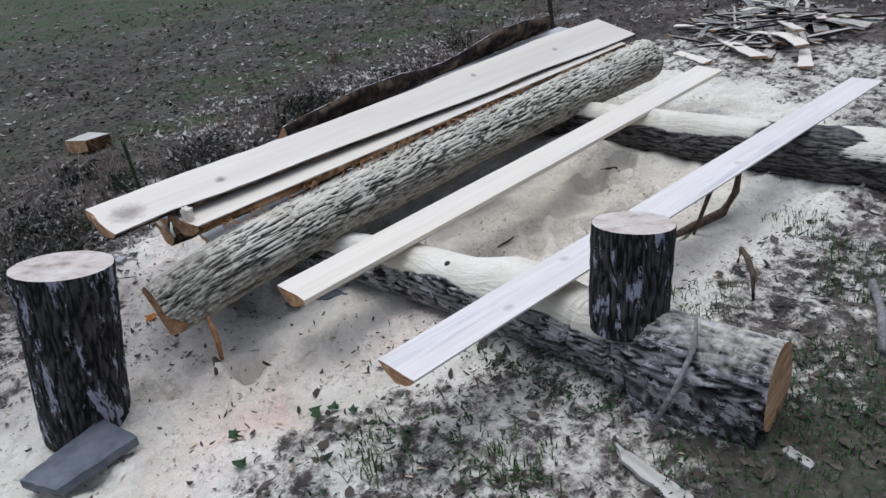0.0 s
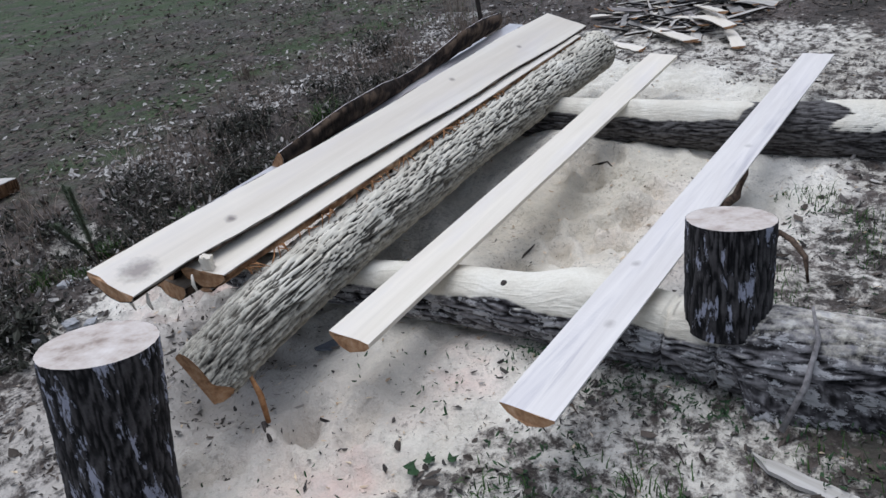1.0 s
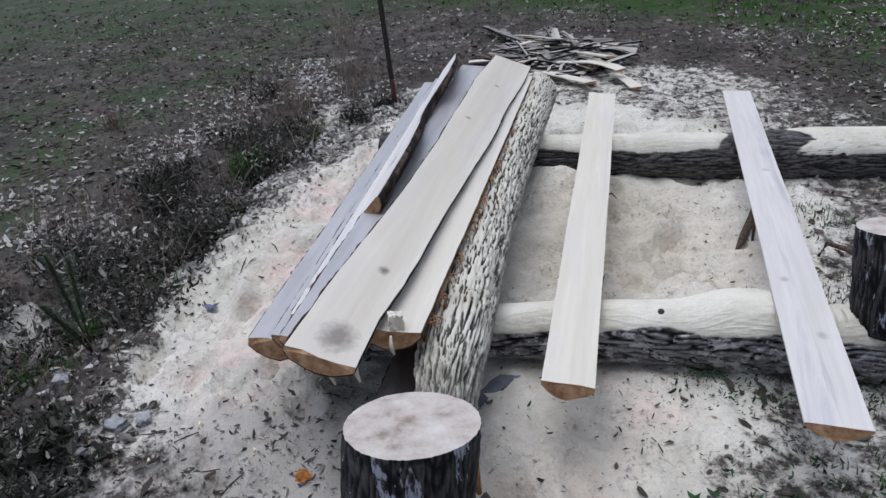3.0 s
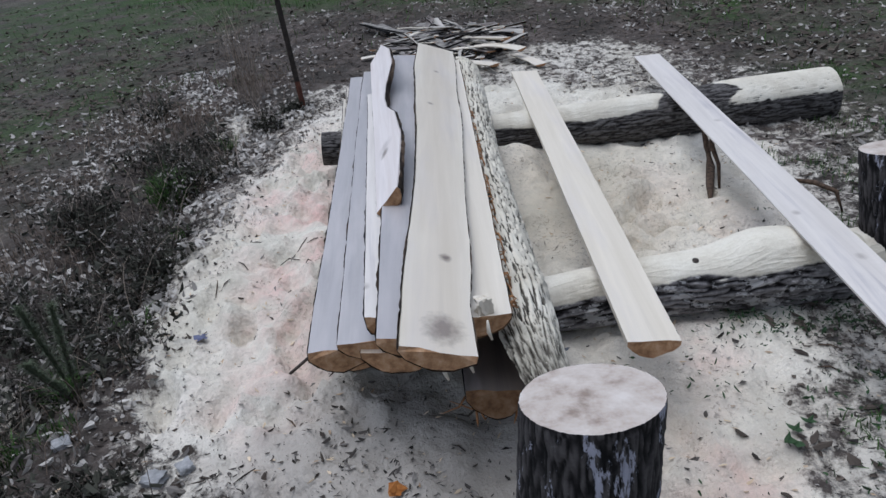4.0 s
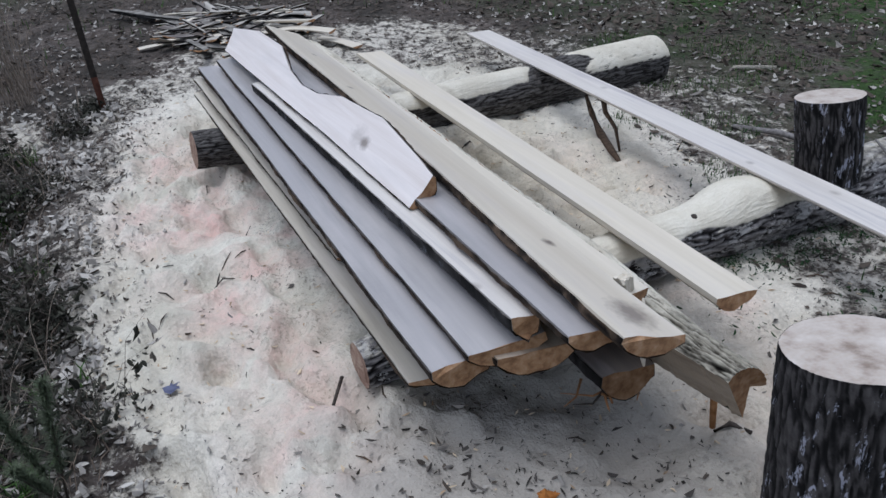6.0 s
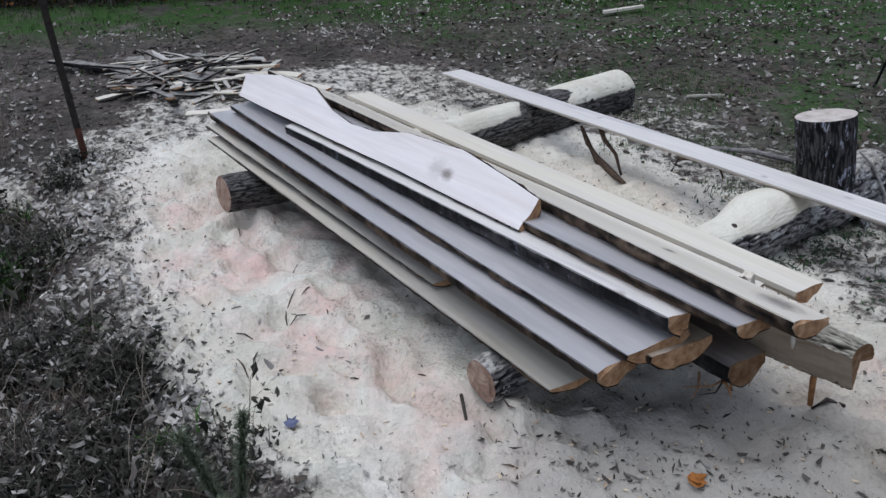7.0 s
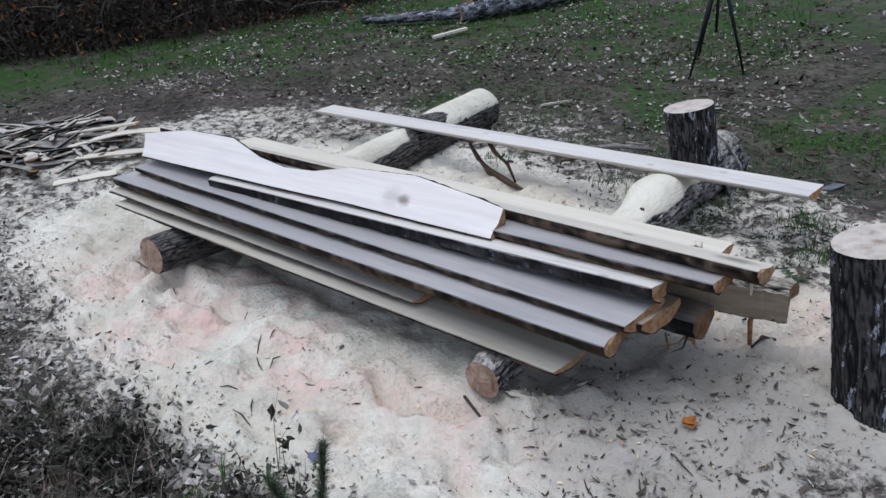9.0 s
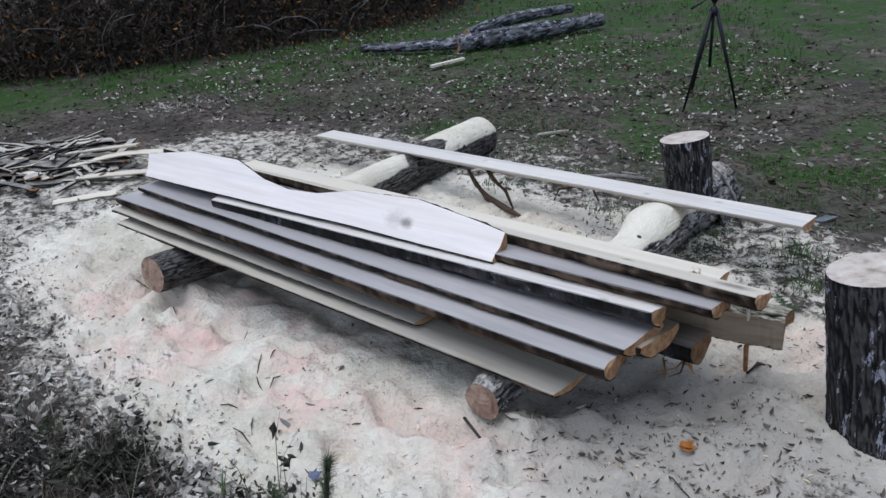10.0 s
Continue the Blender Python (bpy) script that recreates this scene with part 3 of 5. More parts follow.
def board(name, label, NL, NR, FL, FR, thick, face=SAWN, bark=None, rounded=0.0, wob=0.004, left=(), right=(), seed=0, category="board", bow=0.0, side=0.3, end=None, n=230):
    """A sawn board from its four upper corners (near/far, left/right). rounded: depth of the barked belly below the edges.
    left, right: (share of the length, metres outward) that shape the edges."""
    NL, NR, FL, FR = (Vector(p) for p in (NL, NR, FL, FR))
    X = ((FL + FR) - (NL + NR)).normalized()
    Y = ((NL - NR) + (FL - FR))
    Y = (Y - X * Y.dot(X)).normalized()
    Z = X.cross(Y)
    o = (NL + NR + FL + FR) / 4
    M = Matrix((X, Y, Z)).transposed().to_4x4()
    M.translation = o
    inv = M.inverted()
    a, b, c, d = (inv @ p for p in (NL, NR, FL, FR))

    def shape(keys, u):
        if not keys:
            return 0.0
        us = [k[0] for k in keys]
        return float(np.interp(u, us, [k[1] for k in keys]))

    across, belly = 5, 9
    size = (FL - NL).length
    verts, faces, slots = [], [], []
    bv, bf, brel, bd = [], [], [], []
    ringn = across + belly
    for i in range(n + 1):
        u = i / n
        L, R = a.lerp(c, u), b.lerp(d, u)
        L.y += shape(left, u) + wob * nz(u * 4.5, seed) + wob * 0.2 * nz(u * 30, seed + 3)
        R.y -= shape(right, u) + wob * nz(u * 5, seed + 7) + wob * 0.2 * nz(u * 30, seed + 5)
        L.z += bow * math.sin(math.pi * u)
        R.z += bow * math.sin(math.pi * u)
        w = (L - R).length
        ring = []
        for k in range(across):
            ring.append(L.lerp(R, k / (across - 1)))
        edge = thick * (1.0 if not rounded else side)
        for k in range(belly):
            f = k / (belly - 1)
            p = R.lerp(L, f)
            if rounded:
                dep = edge + (thick - edge) * math.sin(math.pi * f) ** 0.75
            else:
                dep = thick
                p.y += (f - 0.5) * -0.004
            p.z -= dep * (1 + 0.08 * nz(u * 12, f * 2, seed))
            ring.append(p)
        if i in (0, n):
            for k, p in enumerate(ring):
                p.x += 0.012 * nz(k * 0.6, seed, i) + 0.006 * nz(k * 2.1, seed + 2, i)
        verts += ring
        if bark:
            out = 0.0055
            for k in range(belly + 2):
                f = (k - 1) / (belly - 1)
                if k == 0:
                    p, dr = ring[across - 1].copy(), Vector((0, -1, 0))
                elif k == belly + 1:
                    p, dr = ring[0].copy(), Vector((0, 1, 0))
                else:
                    p = ring[across + k - 1].copy()
                    dr = Vector((0, (f - 0.5) * 1.6, -1)).normalized()
                h = abs(nz(u * size * 5 + seed, k * 1.7)) + 0.7 * abs(nz(u * size * 17, k * 3.1, seed)) + 0.4 * abs(nz(u * size * 60, k * 5.0, seed))
                p += dr * (out * (0.1 + 1.6 * h))
                if k in (0, belly + 1):
                    p.z -= 0.003
                bv.append(p)
                brel.append(min(1, h * 1.3))
                bd.append(0.0)
    for i in range(n):
        for k in range(ringn):
            p, q = i * ringn + k, i * ringn + (k + 1) % ringn
            faces.append((p, p + ringn, q + ringn, q))
            slots.append(0)
    faces.append(tuple(range(ringn)))
    faces.append(tuple(reversed(range(n * ringn, (n + 1) * ringn))))
    slots += [1, 1]
    if bark:
        ob = thing(name, label, category, M)
        child(mesh_object("timber", verts, faces, [face, end or END], slots, shade=False), ob)
        bw = belly + 2
        for i in range(n):
            for k in range(bw - 1):
                p = i * bw + k
                bf.append((p, p + 1, p + 1 + bw, p + bw))
        child(mesh_object("bark", bv, bf, [bark], attrs={"relief": brel, "dust": bd}), ob, "dark bark along the underside")
    else:
        ob = mesh_object(name, verts, faces, [face, end or END], slots, shade=False)
        ob.matrix_world = M
        tagged(ob, label, category)
    return ob


B1 = sawn_material("sawn_timber_knotty", knots=[(-1.53, -0.01, 0.06, 0.85), (-1.16, -0.02, 0.022, 1.0), (0.35, 0.03, 0.018, 0.8), (1.0, 0.0, 0.018, 0.8)], heart=0.22)
S1 = sawn_material("sawn_timber_pinkish", knots=[(-0.62, -0.01, 0.03, 0.8), (-0.56, -0.015, 0.05, 0.3)], pale=(0.73, 0.66, 0.62), dark=(0.63, 0.55, 0.50))
KHAKI = sawn_material("sawn_timber_khaki", pale=(0.52, 0.465, 0.38), dark=(0.36, 0.31, 0.24))

board("live_edge_board", "wide pale live-edge board with dark knot stain, on the pile", (0.848, 2.648, 0.526), (0.859, 2.476, 0.466), (4.055, 2.732, 0.506), (4.167, 2.536, 0.402), 0.05, B1, EDGE_BARK, 0.03, 0.010,
      left=[(0, 0), (0.2, -0.012), (0.5, -0.02), (0.8, 0.01), (1, 0)], right=[(0, 0), (0.07, -0.01), (0.13, 0.0), (0.3, 0.0), (0.6, 0.012), (1, 0)], seed=1, bow=0.005)
board("squared_beam", "pale sawn beam with rounded underside resting across the skids", (1.196, 2.076, 0.232), (1.203, 1.928, 0.217), (4.274, 2.183, 0.211), (4.273, 2.023, 0.198), 0.055, SAWN, None, 0.03, 0.003, seed=2)
board("plank", "long whitish plank with grey streaks resting across the skids", (1.092, 1.416, 0.252), (1.083, 1.26, 0.251), (4.449, 1.376, 0.169), (4.444, 1.217, 0.167), 0.042, PLANK, None, 0.03, 0.003, seed=3, side=0.16)
board("crooked_board", "crooked pinkish live-edge board with a notch, lying on the pile", (1.734, 2.787, 0.459), (1.731, 2.707, 0.546), (3.788, 3.0, 0.475), (3.835, 2.926, 0.565), 0.045, S1, EDGE_BARK, 0.02, 0.004,
      left=[(0, 0), (0.35, -0.005), (1, 0)], right=[(0, 0), (0.06, 0.02), (0.2, 0.055), (0.35, 0.035), (0.44, -0.01), (0.52, -0.02), (0.6, 0.0), (0.7, 0.06), (0.85, 0.06), (1, 0)], seed=4)
board("waney_board", "greyish slab with bark belly in the timber pile", (1.173, 2.955, 0.311), (1.19, 2.78, 0.305), (3.869, 3.134, 0.39), (3.85, 2.97, 0.39), 0.075, SAWN_GREY, EDGE_BARK, 0.05, 0.006, seed=5)
board("waney_board", "pale slab with bark belly in the timber pile", (1.155, 2.865, 0.342), (1.123, 2.67, 0.365), (3.80, 3.05, 0.43), (3.80, 2.86, 0.43), 0.06, SAWN_GREY, EDGE_BARK, 0.04, 0.006, seed=6)
board("narrow_board", "narrow slab with thick black bark in the pile", (1.118, 2.768, 0.443), (1.10, 2.704, 0.445), (3.249, 2.965, 0.448), (3.25, 2.905, 0.455), 0.066, PLANK, BLACK_BARK, 0.04, 0.007, seed=7, side=0.5)
board("waney_board", "broad pale grey board under the top of the pile", (0.951, 2.716, 0.484), (0.948, 2.58, 0.47), (3.9, 2.90, 0.485), (3.9, 2.74, 0.47), 0.05, SAWN_GREY, EDGE_BARK, 0.03, 0.006, seed=8)
board("waney_board", "rough slab with rounded belly under the pile", (1.13, 2.80, 0.325), (1.10, 2.60, 0.33), (3.8, 2.85, 0.37), (3.8, 2.66, 0.37), 0.07, BROWN_FACE, EDGE_BARK, 0.05, 0.010, seed=9)
board("thin_board", "thin grey board at the foot of the pile", (1.355, 2.96, 0.143), (1.33, 2.80, 0.15), (3.80, 3.19, 0.285), (3.8, 3.02, 0.29), 0.028, KHAKI, EDGE_BARK, 0.012, 0.006, seed=10)
board("thin_board", "short thin board lying in the pile", (1.97, 2.975, 0.215), (1.95, 2.83, 0.22), (3.87, 3.17, 0.335), (3.87, 3.0, 0.34), 0.024, KHAKI, EDGE_BARK, 0.012, 0.006, seed=11)
board("waney_board", "pale offcut slab with shaggy bark edge beside the half log", (1.085, 2.55, 0.43), (1.113, 2.387, 0.415), (4.0, 2.68, 0.42), (4.0, 2.50, 0.385), 0.06, SAWN, FIBRE_BARK, 0.04, 0.008, seed=12)
# its face is coloured near black to stand for the shaded gap here
board("waney_board", "dark-barked slab low under the pile", (1.08, 2.53, 0.205), (1.08, 2.37, 0.19), (3.7, 2.62, 0.24), (3.7, 2.46, 0.24), 0.095, DARK_WOOD, BLACK_BARK, 0.03, 0.008, seed=13, side=0.35, end=DARK_END)

# ---- small builders ----


def tube(name, pts, radii, mat, parent=None, sides=8, label=""):
    """A tapering stick through pts."""
    verts, faces = [], []
    P = [Vector(p) for p in pts]
    for i, p in enumerate(P):
        d = (P[min(i + 1, len(P) - 1)] - P[max(i - 1, 0)]).normalized()
        a = d.orthogonal().normalized()
        b = d.cross(a)
        for k in range(sides):
            th = 2 * math.pi * k / sides
            rr = radii[i] * (1 + 0.18 * nz(p.x * 25 + k, p.y * 25, p.z * 25))
            verts.append(p + a * (math.cos(th) * rr) + b * (math.sin(th) * rr))
    for i in range(len(P) - 1):
        for k in range(sides):
            q, r = i * sides + k, i * sides + (k + 1) % sides
            faces.append((q, r, r + sides, q + sides))
    faces.append(tuple(reversed(range(sides))))
    faces.append(tuple(range((len(P) - 1) * sides, len(P) * sides)))
    ob = mesh_object(name, verts, faces, [mat])
    if parent:
        child(ob, parent, label)
    return ob


def rough_block(name, size, mat, seed=0, cuts=5, amount=0.08):
    """A broken, uneven block of the given size, resting on local z = 0."""
    bm = bmesh.new()
    bmesh.ops.create_cube(bm, size=1)
    bmesh.ops.subdivide_edges(bm, edges=bm.edges[:], cuts=cuts, use_grid_fill=True)
    for v in bm.verts:
        q = v.co.copy()
        f = 1 + amount * (nz(q.x * 3 + seed, q.y * 3, q.z * 3) + 0.5 * nz(q.x * 8, q.y * 8 + seed, q.z * 8))
        v.co = Vector((q.x * size[0] * f, q.y * size[1] * f, (q.z + 0.5) * size[2] * (1 + 0.5 * amount * nz(q.x * 4, q.y * 4, seed))))
    me = bpy.data.meshes.new(name)
    bm.to_mesh(me)
    bm.free()
    me.materials.append(mat)
    return new(name, me)


class Flakes:
    """Many small bent leaves or chips in one mesh."""

    def __init__(self):
        self.v, self.f = [], []

    def leaf(self, p, length, width, heading, tilt, curl, roll=0.0):
        m = Matrix.Translation(p) @ Euler((roll, tilt, heading)).to_matrix().to_4x4()
        k = len(self.v)
        for i, (x, y, z) in enumerate(((-0.5, 0, curl * 0.6), (-0.25, 0.36, 0.06), (0.05, 0.5, 0.08 + curl * 0.1), (0.3, 0.3, 0.05 + curl * 0.3), (0.5, 0, curl), (0.3, -0.3, curl * 0.4), (0.02, -0.5, 0.1), (-0.28, -0.34, curl * 0.2))):
            j = 1 + 0.8 * nz(k * 0.37 + i * 1.7, i * 2.3 + 0.5, k * 0.11 + 0.3)
            self.v.append(m @ Vector((x * length * j, y * width * j, z * length)))
        self.f += [(k, k + 1, k + 2, k + 3, k + 4), (k, k + 4, k + 5, k + 6, k + 7)]

    def blade(self, p, h, w, heading, lean):
        k = len(self.v)
        c, s = math.cos(heading), math.sin(heading)
        side = Vector((-s, c, 0)) * w
        d = Vector((c, s, 0))
        a = Vector(p)
        b = a + d * (lean * h * 0.35) + Vector((0, 0, h * 0.6))
        e = a + d * (lean * h) + Vector((0, 0, h * (1 - 0.35 * lean)))
        self.v += [a - side, a + side, b + side * 0.7, b - side * 0.7, e]
        self.f += [(k, k + 1, k + 2, k + 3), (k + 3, k + 2, k + 4)]

    def object(self, name, mat, label="", category="", parent=None):
        ob = mesh_object(name, self.v, self.f, [mat], shade=False)
        if parent:
            return child(ob, parent, label)
        return tagged(ob, label, category, kind="stuff")


rnd = random.Random(7)
LEAF_DARK = plain_material("dark_litter", (0.026, 0.020, 0.016), (0.085, 0.068, 0.054), island=True)
LEAF_PALE = plain_material("pale_leaves", (0.08, 0.066, 0.056), (0.30, 0.275, 0.245), island=True)
LEAF_GREEN = plain_material("green_leaves", (0.012, 0.028, 0.012), (0.035, 0.065, 0.028), island=True)
# near-black leaf colour that carries the shade within the brush
SHADE_LEAF = plain_material("shaded_brush", (0.010, 0.009, 0.007), (0.042, 0.032, 0.023), island=True)
CRUMB = plain_material("bark_crumbs", (0.022, 0.019, 0.017), (0.095, 0.082, 0.072), island=True)
WEED_LEAF = plain_material("weed_leaves", (0.008, 0.009, 0.006), (0.044, 0.043, 0.032), island=True)
GRASS = plain_material("grass", (0.014, 0.034, 0.008), (0.05, 0.10, 0.022), island=True)
STRAW = plain_material("dry_grass", (0.05, 0.037, 0.028), (0.16, 0.12, 0.09), island=True)
TAN = plain_material("tan_grass", (0.09, 0.072, 0.056), (0.235, 0.19, 0.15), island=True)
DARK_STEM = plain_material("dark_stems", (0.018, 0.015, 0.012), (0.085, 0.07, 0.058), island=True)
NEEDLE = plain_material("needles", (0.03, 0.042, 0.024), (0.085, 0.10, 0.06), island=True)
BLEACHED = plain_material("bleached_leaves", (0.16, 0.14, 0.12), (0.42, 0.39, 0.35), island=True)
CHIP = plain_material("wood_chips", (0.30, 0.20, 0.12), (0.55, 0.44, 0.31), island=True)
TWIG = plain_material("twig_bark", (0.02, 0.016, 0.013), (0.075, 0.06, 0.05), 60)
GREY_TWIG = plain_material("weathered_twig", (0.10, 0.09, 0.085), (0.26, 0.24, 0.23), 60)
STONE = plain_material("stone", (0.16, 0.16, 0.16), (0.42, 0.41, 0.40), 22)
RUST = plain_material("rusty_steel", (0.05, 0.022, 0.016), (0.13, 0.055, 0.038), 40, 0.85)
PAINT = plain_material("old_green_paint", (0.014, 0.013, 0.012), (0.045, 0.036, 0.03), 30, 0.7)
BLACK = plain_material("black_aluminium", (0.012, 0.012, 0.014), (0.025, 0.025, 0.028), 40, 0.45, metal=0.3)
WET_GREY = plain_material("grey_weathered_wood", (0.07, 0.075, 0.085), (0.15, 0.155, 0.17), 12, 0.75)
HEAP_GREY = plain_material("grey_brown_wood", (0.09, 0.08, 0.072), (0.30, 0.28, 0.25), 14, 0.85)

# ---- ground cover ----
litter, pale, specks, chips, herbs, grass, straw, edge_leaves = (Flakes() for _ in range(8))


def drop(fl, x, y, lo, hi, slim=0.5, curl=0.3, flat=0.35, lift=0.004):
    ln = rnd.uniform(lo, hi)
    fl.leaf((x, y, ground_z(x, y) + lift), ln, ln * rnd.uniform(slim * 0.6, slim * 1.3), rnd.uniform(0, 6.28), rnd.gauss(0, flat), rnd.uniform(-0.1, curl), rnd.gauss(0, flat))


for _ in range(42000):
    x, y = rnd.uniform(-1.0, 9.0), rnd.uniform(-3.5, 9.5)
    d = dust_at(x, y)
    if rnd.random() < d * 1.15 or rnd.random() < 0.25 * smooth(4, 9, math.hypot(x, y - 2)):
        continue
    if rnd.random() < 0.75 * smooth(0, 1.3, (x - 6.9) * 0.75 + (1.1 - y) * 0.4):
        continue
    patchy = nz(x * 0.9, y * 0.9, 20)
    if rnd.random() < (0.26 + 1.0 * patchy) * (1 - 0.6 * smooth(0.2, -1.2, y)) * (1 - 0.5 * smooth(5.0, 6.5, y)) + 0.25 * math.exp(-((y - 3.95) / 0.2) ** 2):
        drop(pale if ditch_at(x, y) < 0.35 else litter, x, y, 0.022, 0.055, 0.55, 0.5)
    else:
        drop(litter, x, y, 0.02, 0.06, 0.5, 0.3, 0.2)
for _ in range(9000):
    x, y = rnd.uniform(-6.0, 10.0), rnd.uniform(-7.0, 12.0)
    if dust_at(x, y) < 0.05:
        drop(pale if rnd.random() < 0.05 + 0.5 * max(0, nz(x * 0.8, y * 0.8, 22)) else litter, x, y, 0.04, 0.09, 0.5, 0.5)
for _ in range(5000):
    x, y = rnd.uniform(2.0, 14.0), rnd.uniform(5.0, 20.0)
    drop(pale if rnd.random() < 0.12 + 0.6 * nz(x * 0.6, y * 0.6, 21) else litter, x, y, 0.04, 0.08, 0.5, 0.3, 0.2)
for _ in range(40000):
    x, y = rnd.uniform(-0.8, 5.2), rnd.uniform(0.2, 4.1)
    d = dust_at(x, y)
    if d < 0.3:
        continue
    busy = 0.02 + 1.0 * (1 - smooth(0.5, 0.95, d)) + 1.5 * max(0, nz(x * 1.9, y * 1.9, 8)) * max(0.15, 0.5 + 2.2 * nz(x * 7, y * 7, 12)) + 0.6 * math.exp(-((x - 0.95) / 0.45) ** 2 - ((y - 2.75) / 0.6) ** 2)
    busy *= (1 - 0.6 * smooth(3.0, 3.3, y) * smooth(1.6, 2.0, x)) * 1
    busy *= 1 - 0.85 * math.exp(-(((x - 2.6) / 0.9) ** 2 + ((y - 2.2) / 0.8) ** 2))
    busy += 0.9 * math.exp(-((x - 0.75) / 0.5) ** 2 - ((y - 3.0) / 0.5) ** 2)
    if rnd.random() < busy * 0.85:
        drop(specks, x, y, 0.003, 0.008 + 0.030 * rnd.random() ** 4, rnd.uniform(0.15, 0.55), 0.7, 0.45)
for _ in range(2000):
    x = rnd.uniform(0.8, 5.2)
    drop(pale if rnd.random() < 0.7 else litter, x, 3.80 + rnd.gauss(0, 0.12) - 0.28 * smooth(3.2, 4.8, x) - 0.3 * smooth(1.8, 0.8, x), 0.007, 0.028, 0.45, 0.6, 0.5)
for _ in range(420):
    x, y = rnd.gauss(0.65, 0.4), rnd.gauss(3.0, 0.3)
    drop(pale if rnd.random() < 0.4 else litter, x, y, 0.012, 0.04, 0.35, 0.5, 0.3)
for _ in range(2300):
    x = rnd.uniform(0.8, 4.9)
    y = 3.76 + abs(rnd.gauss(0, 0.3)) - 0.4 * smooth(1.75, 1.0, x) - 0.2 * smooth(3.4, 4.8, x)
    if nz(x * 2.4, y * 2.4, 67) > -0.05 and (x > 1.7 or rnd.random() < 0.2):
        drop(edge_leaves, x, y, 0.02, 0.06, 0.5, 0.7, 0.55, 0.012 + 0.05 * rnd.random() * smooth(4.0, 4.3, y))
for _ in range(3200):
    x, y = rnd.uniform(2.2, 6.4), rnd.gauss(4.6, 0.42)
    if nz(x * 1.5, y * 1.5, 68) > -0.05 and dust_at(x, y) < 0.6:
        drop(edge_leaves, x, y, 0.02, 0.055, 0.5, 0.6, 0.4, 0.01)
for _ in range(6500):
    x, y = rnd.uniform(2.0, 9.0), rnd.uniform(-4.5, 1.2)
    if nz(x * 1.1, y * 1.1, 69) > -0.12 and dust_at(x, y) < 0.2:
        bright = rnd.random() < 0.42
        drop(edge_leaves if bright else litter, x, y, 0.02, 0.05 if bright else 0.08, 0.5, 0.6, 0.35, 0.008)
edge_leaves.object("dry_leaves", BLEACHED, "bleached curled leaves along the ditch and in the grass", "leaf litter")
for _ in range(5200):
    where = rnd.random()
    x, y = (rnd.gauss(1.45, 0.45), rnd.gauss(1.15, 0.38)) if where < 0.5 else (rnd.gauss(0.95, 0.4), rnd.gauss(2.85, 0.35)) if where < 0.72 else (rnd.uniform(2.1, 4.6), rnd.gauss(0.95, 0.35))
    if nz(x * 4.5, y * 4.5, 14) > 0.04 and dust_at(x, y) > 0.25:
        drop(pale if rnd.random() < 0.35 else specks, x, y, 0.010, 0.016 + 0.03 * rnd.random() ** 3, rnd.uniform(0.1, 0.3), 0.6, 0.35)
for _ in range(2600):
    x, y = rnd.uniform(-0.4, 4.8), rnd.uniform(0.6, 3.8)
    if rnd.random() < dust_at(x, y) - 0.3:
        drop(chips, x, y, 0.006, 0.03, 0.3, 0.3, 0.2, 0.003)
for _ in range(2000):
    x, y = rnd.gauss(1.25, 0.35), rnd.gauss(1.05, 0.45)
    if nz(x * 3.2, y * 3.2, 31) > 0.02 and not (1.62 < x < 1.98 and y > 0.5):
        drop(herbs, x, y, 0.008, 0.030, 0.3, 0.5, 0.6, 0.012)
for _ in range(1900):
    x, y = (rnd.gauss(1.98, 0.22), rnd.gauss(0.5, 0.2)) if rnd.random() < 0.65 else (rnd.gauss(1.6, 0.07), rnd.uniform(0.95, 1.7))
    drop(herbs, x, y, 0.006, 0.022, 0.35, 0.5, 0.6, 0.008 + 0.03 * rnd.random())
for _ in range(1500):
    x, y = rnd.uniform(2.0, 4.4), rnd.uniform(0.0, 1.3)
    if nz(x * 2.4, y * 2.4, 33) > 0.12:
        drop(herbs, x, y, 0.008, 0.030, 0.3, 0.5, 0.6, 0.012)
for _ in range(15000):
    x, y = rnd.uniform(0.8, 4.6), rnd.uniform(-0.6, 1.4)
    if nz(x * 2.2, y * 2.2, 40) < 0.08 - 0.5 * math.exp(-(((x - 1.9) / 0.45) ** 2 + ((y - 0.5) / 0.3) ** 2)) + 0.5 * smooth(0.9, 1.4, y):
        continue
    grass.blade((x, y, ground_z(x, y)), rnd.uniform(0.015, 0.055), 0.0018, rnd.uniform(0, 6.28), rnd.uniform(0.2, 1.0))
for _ in range(26000):
    r, a = rnd.uniform(3.5, 11.5), rnd.uniform(-1.35, 0.9)
    x, y = 1.5 + r * math.cos(a), 2.0 + r * math.sin(a)
    g = max(smooth(0, 1.3, (x - 6.9) * 0.75 + (1.1 - y) * 0.4), 0.10, 0.7 * smooth(-0.6, -2.6, y))
    if dust_at(x, y) > 0.1 or rnd.random() > g or nz(x * 0.9, y * 0.9, 41) < -0.15:
        continue
    grass.blade((x, y, ground_z(x, y)), rnd.uniform(0.03, 0.10), 0.004, rnd.uniform(0, 6.28), rnd.uniform(0.2, 1.0))
for _ in range(6500):
    x, y = rnd.uniform(0.6, 6.0), rnd.gauss(4.5, 0.4)
    if dust_at(x, y) > 0.4 or nz(x * 1.6, y * 1.6, 44) < -0.1:
        continue
    straw.blade((x, y, ground_z(x, y)), rnd.uniform(0.03, 0.16), 0.002, rnd.uniform(0, 6.28), rnd.uniform(0.3, 1.0))
litter.object("leaf_litter", LEAF_DARK, "dark fallen leaves strewn over the bare earth", "leaf litter")
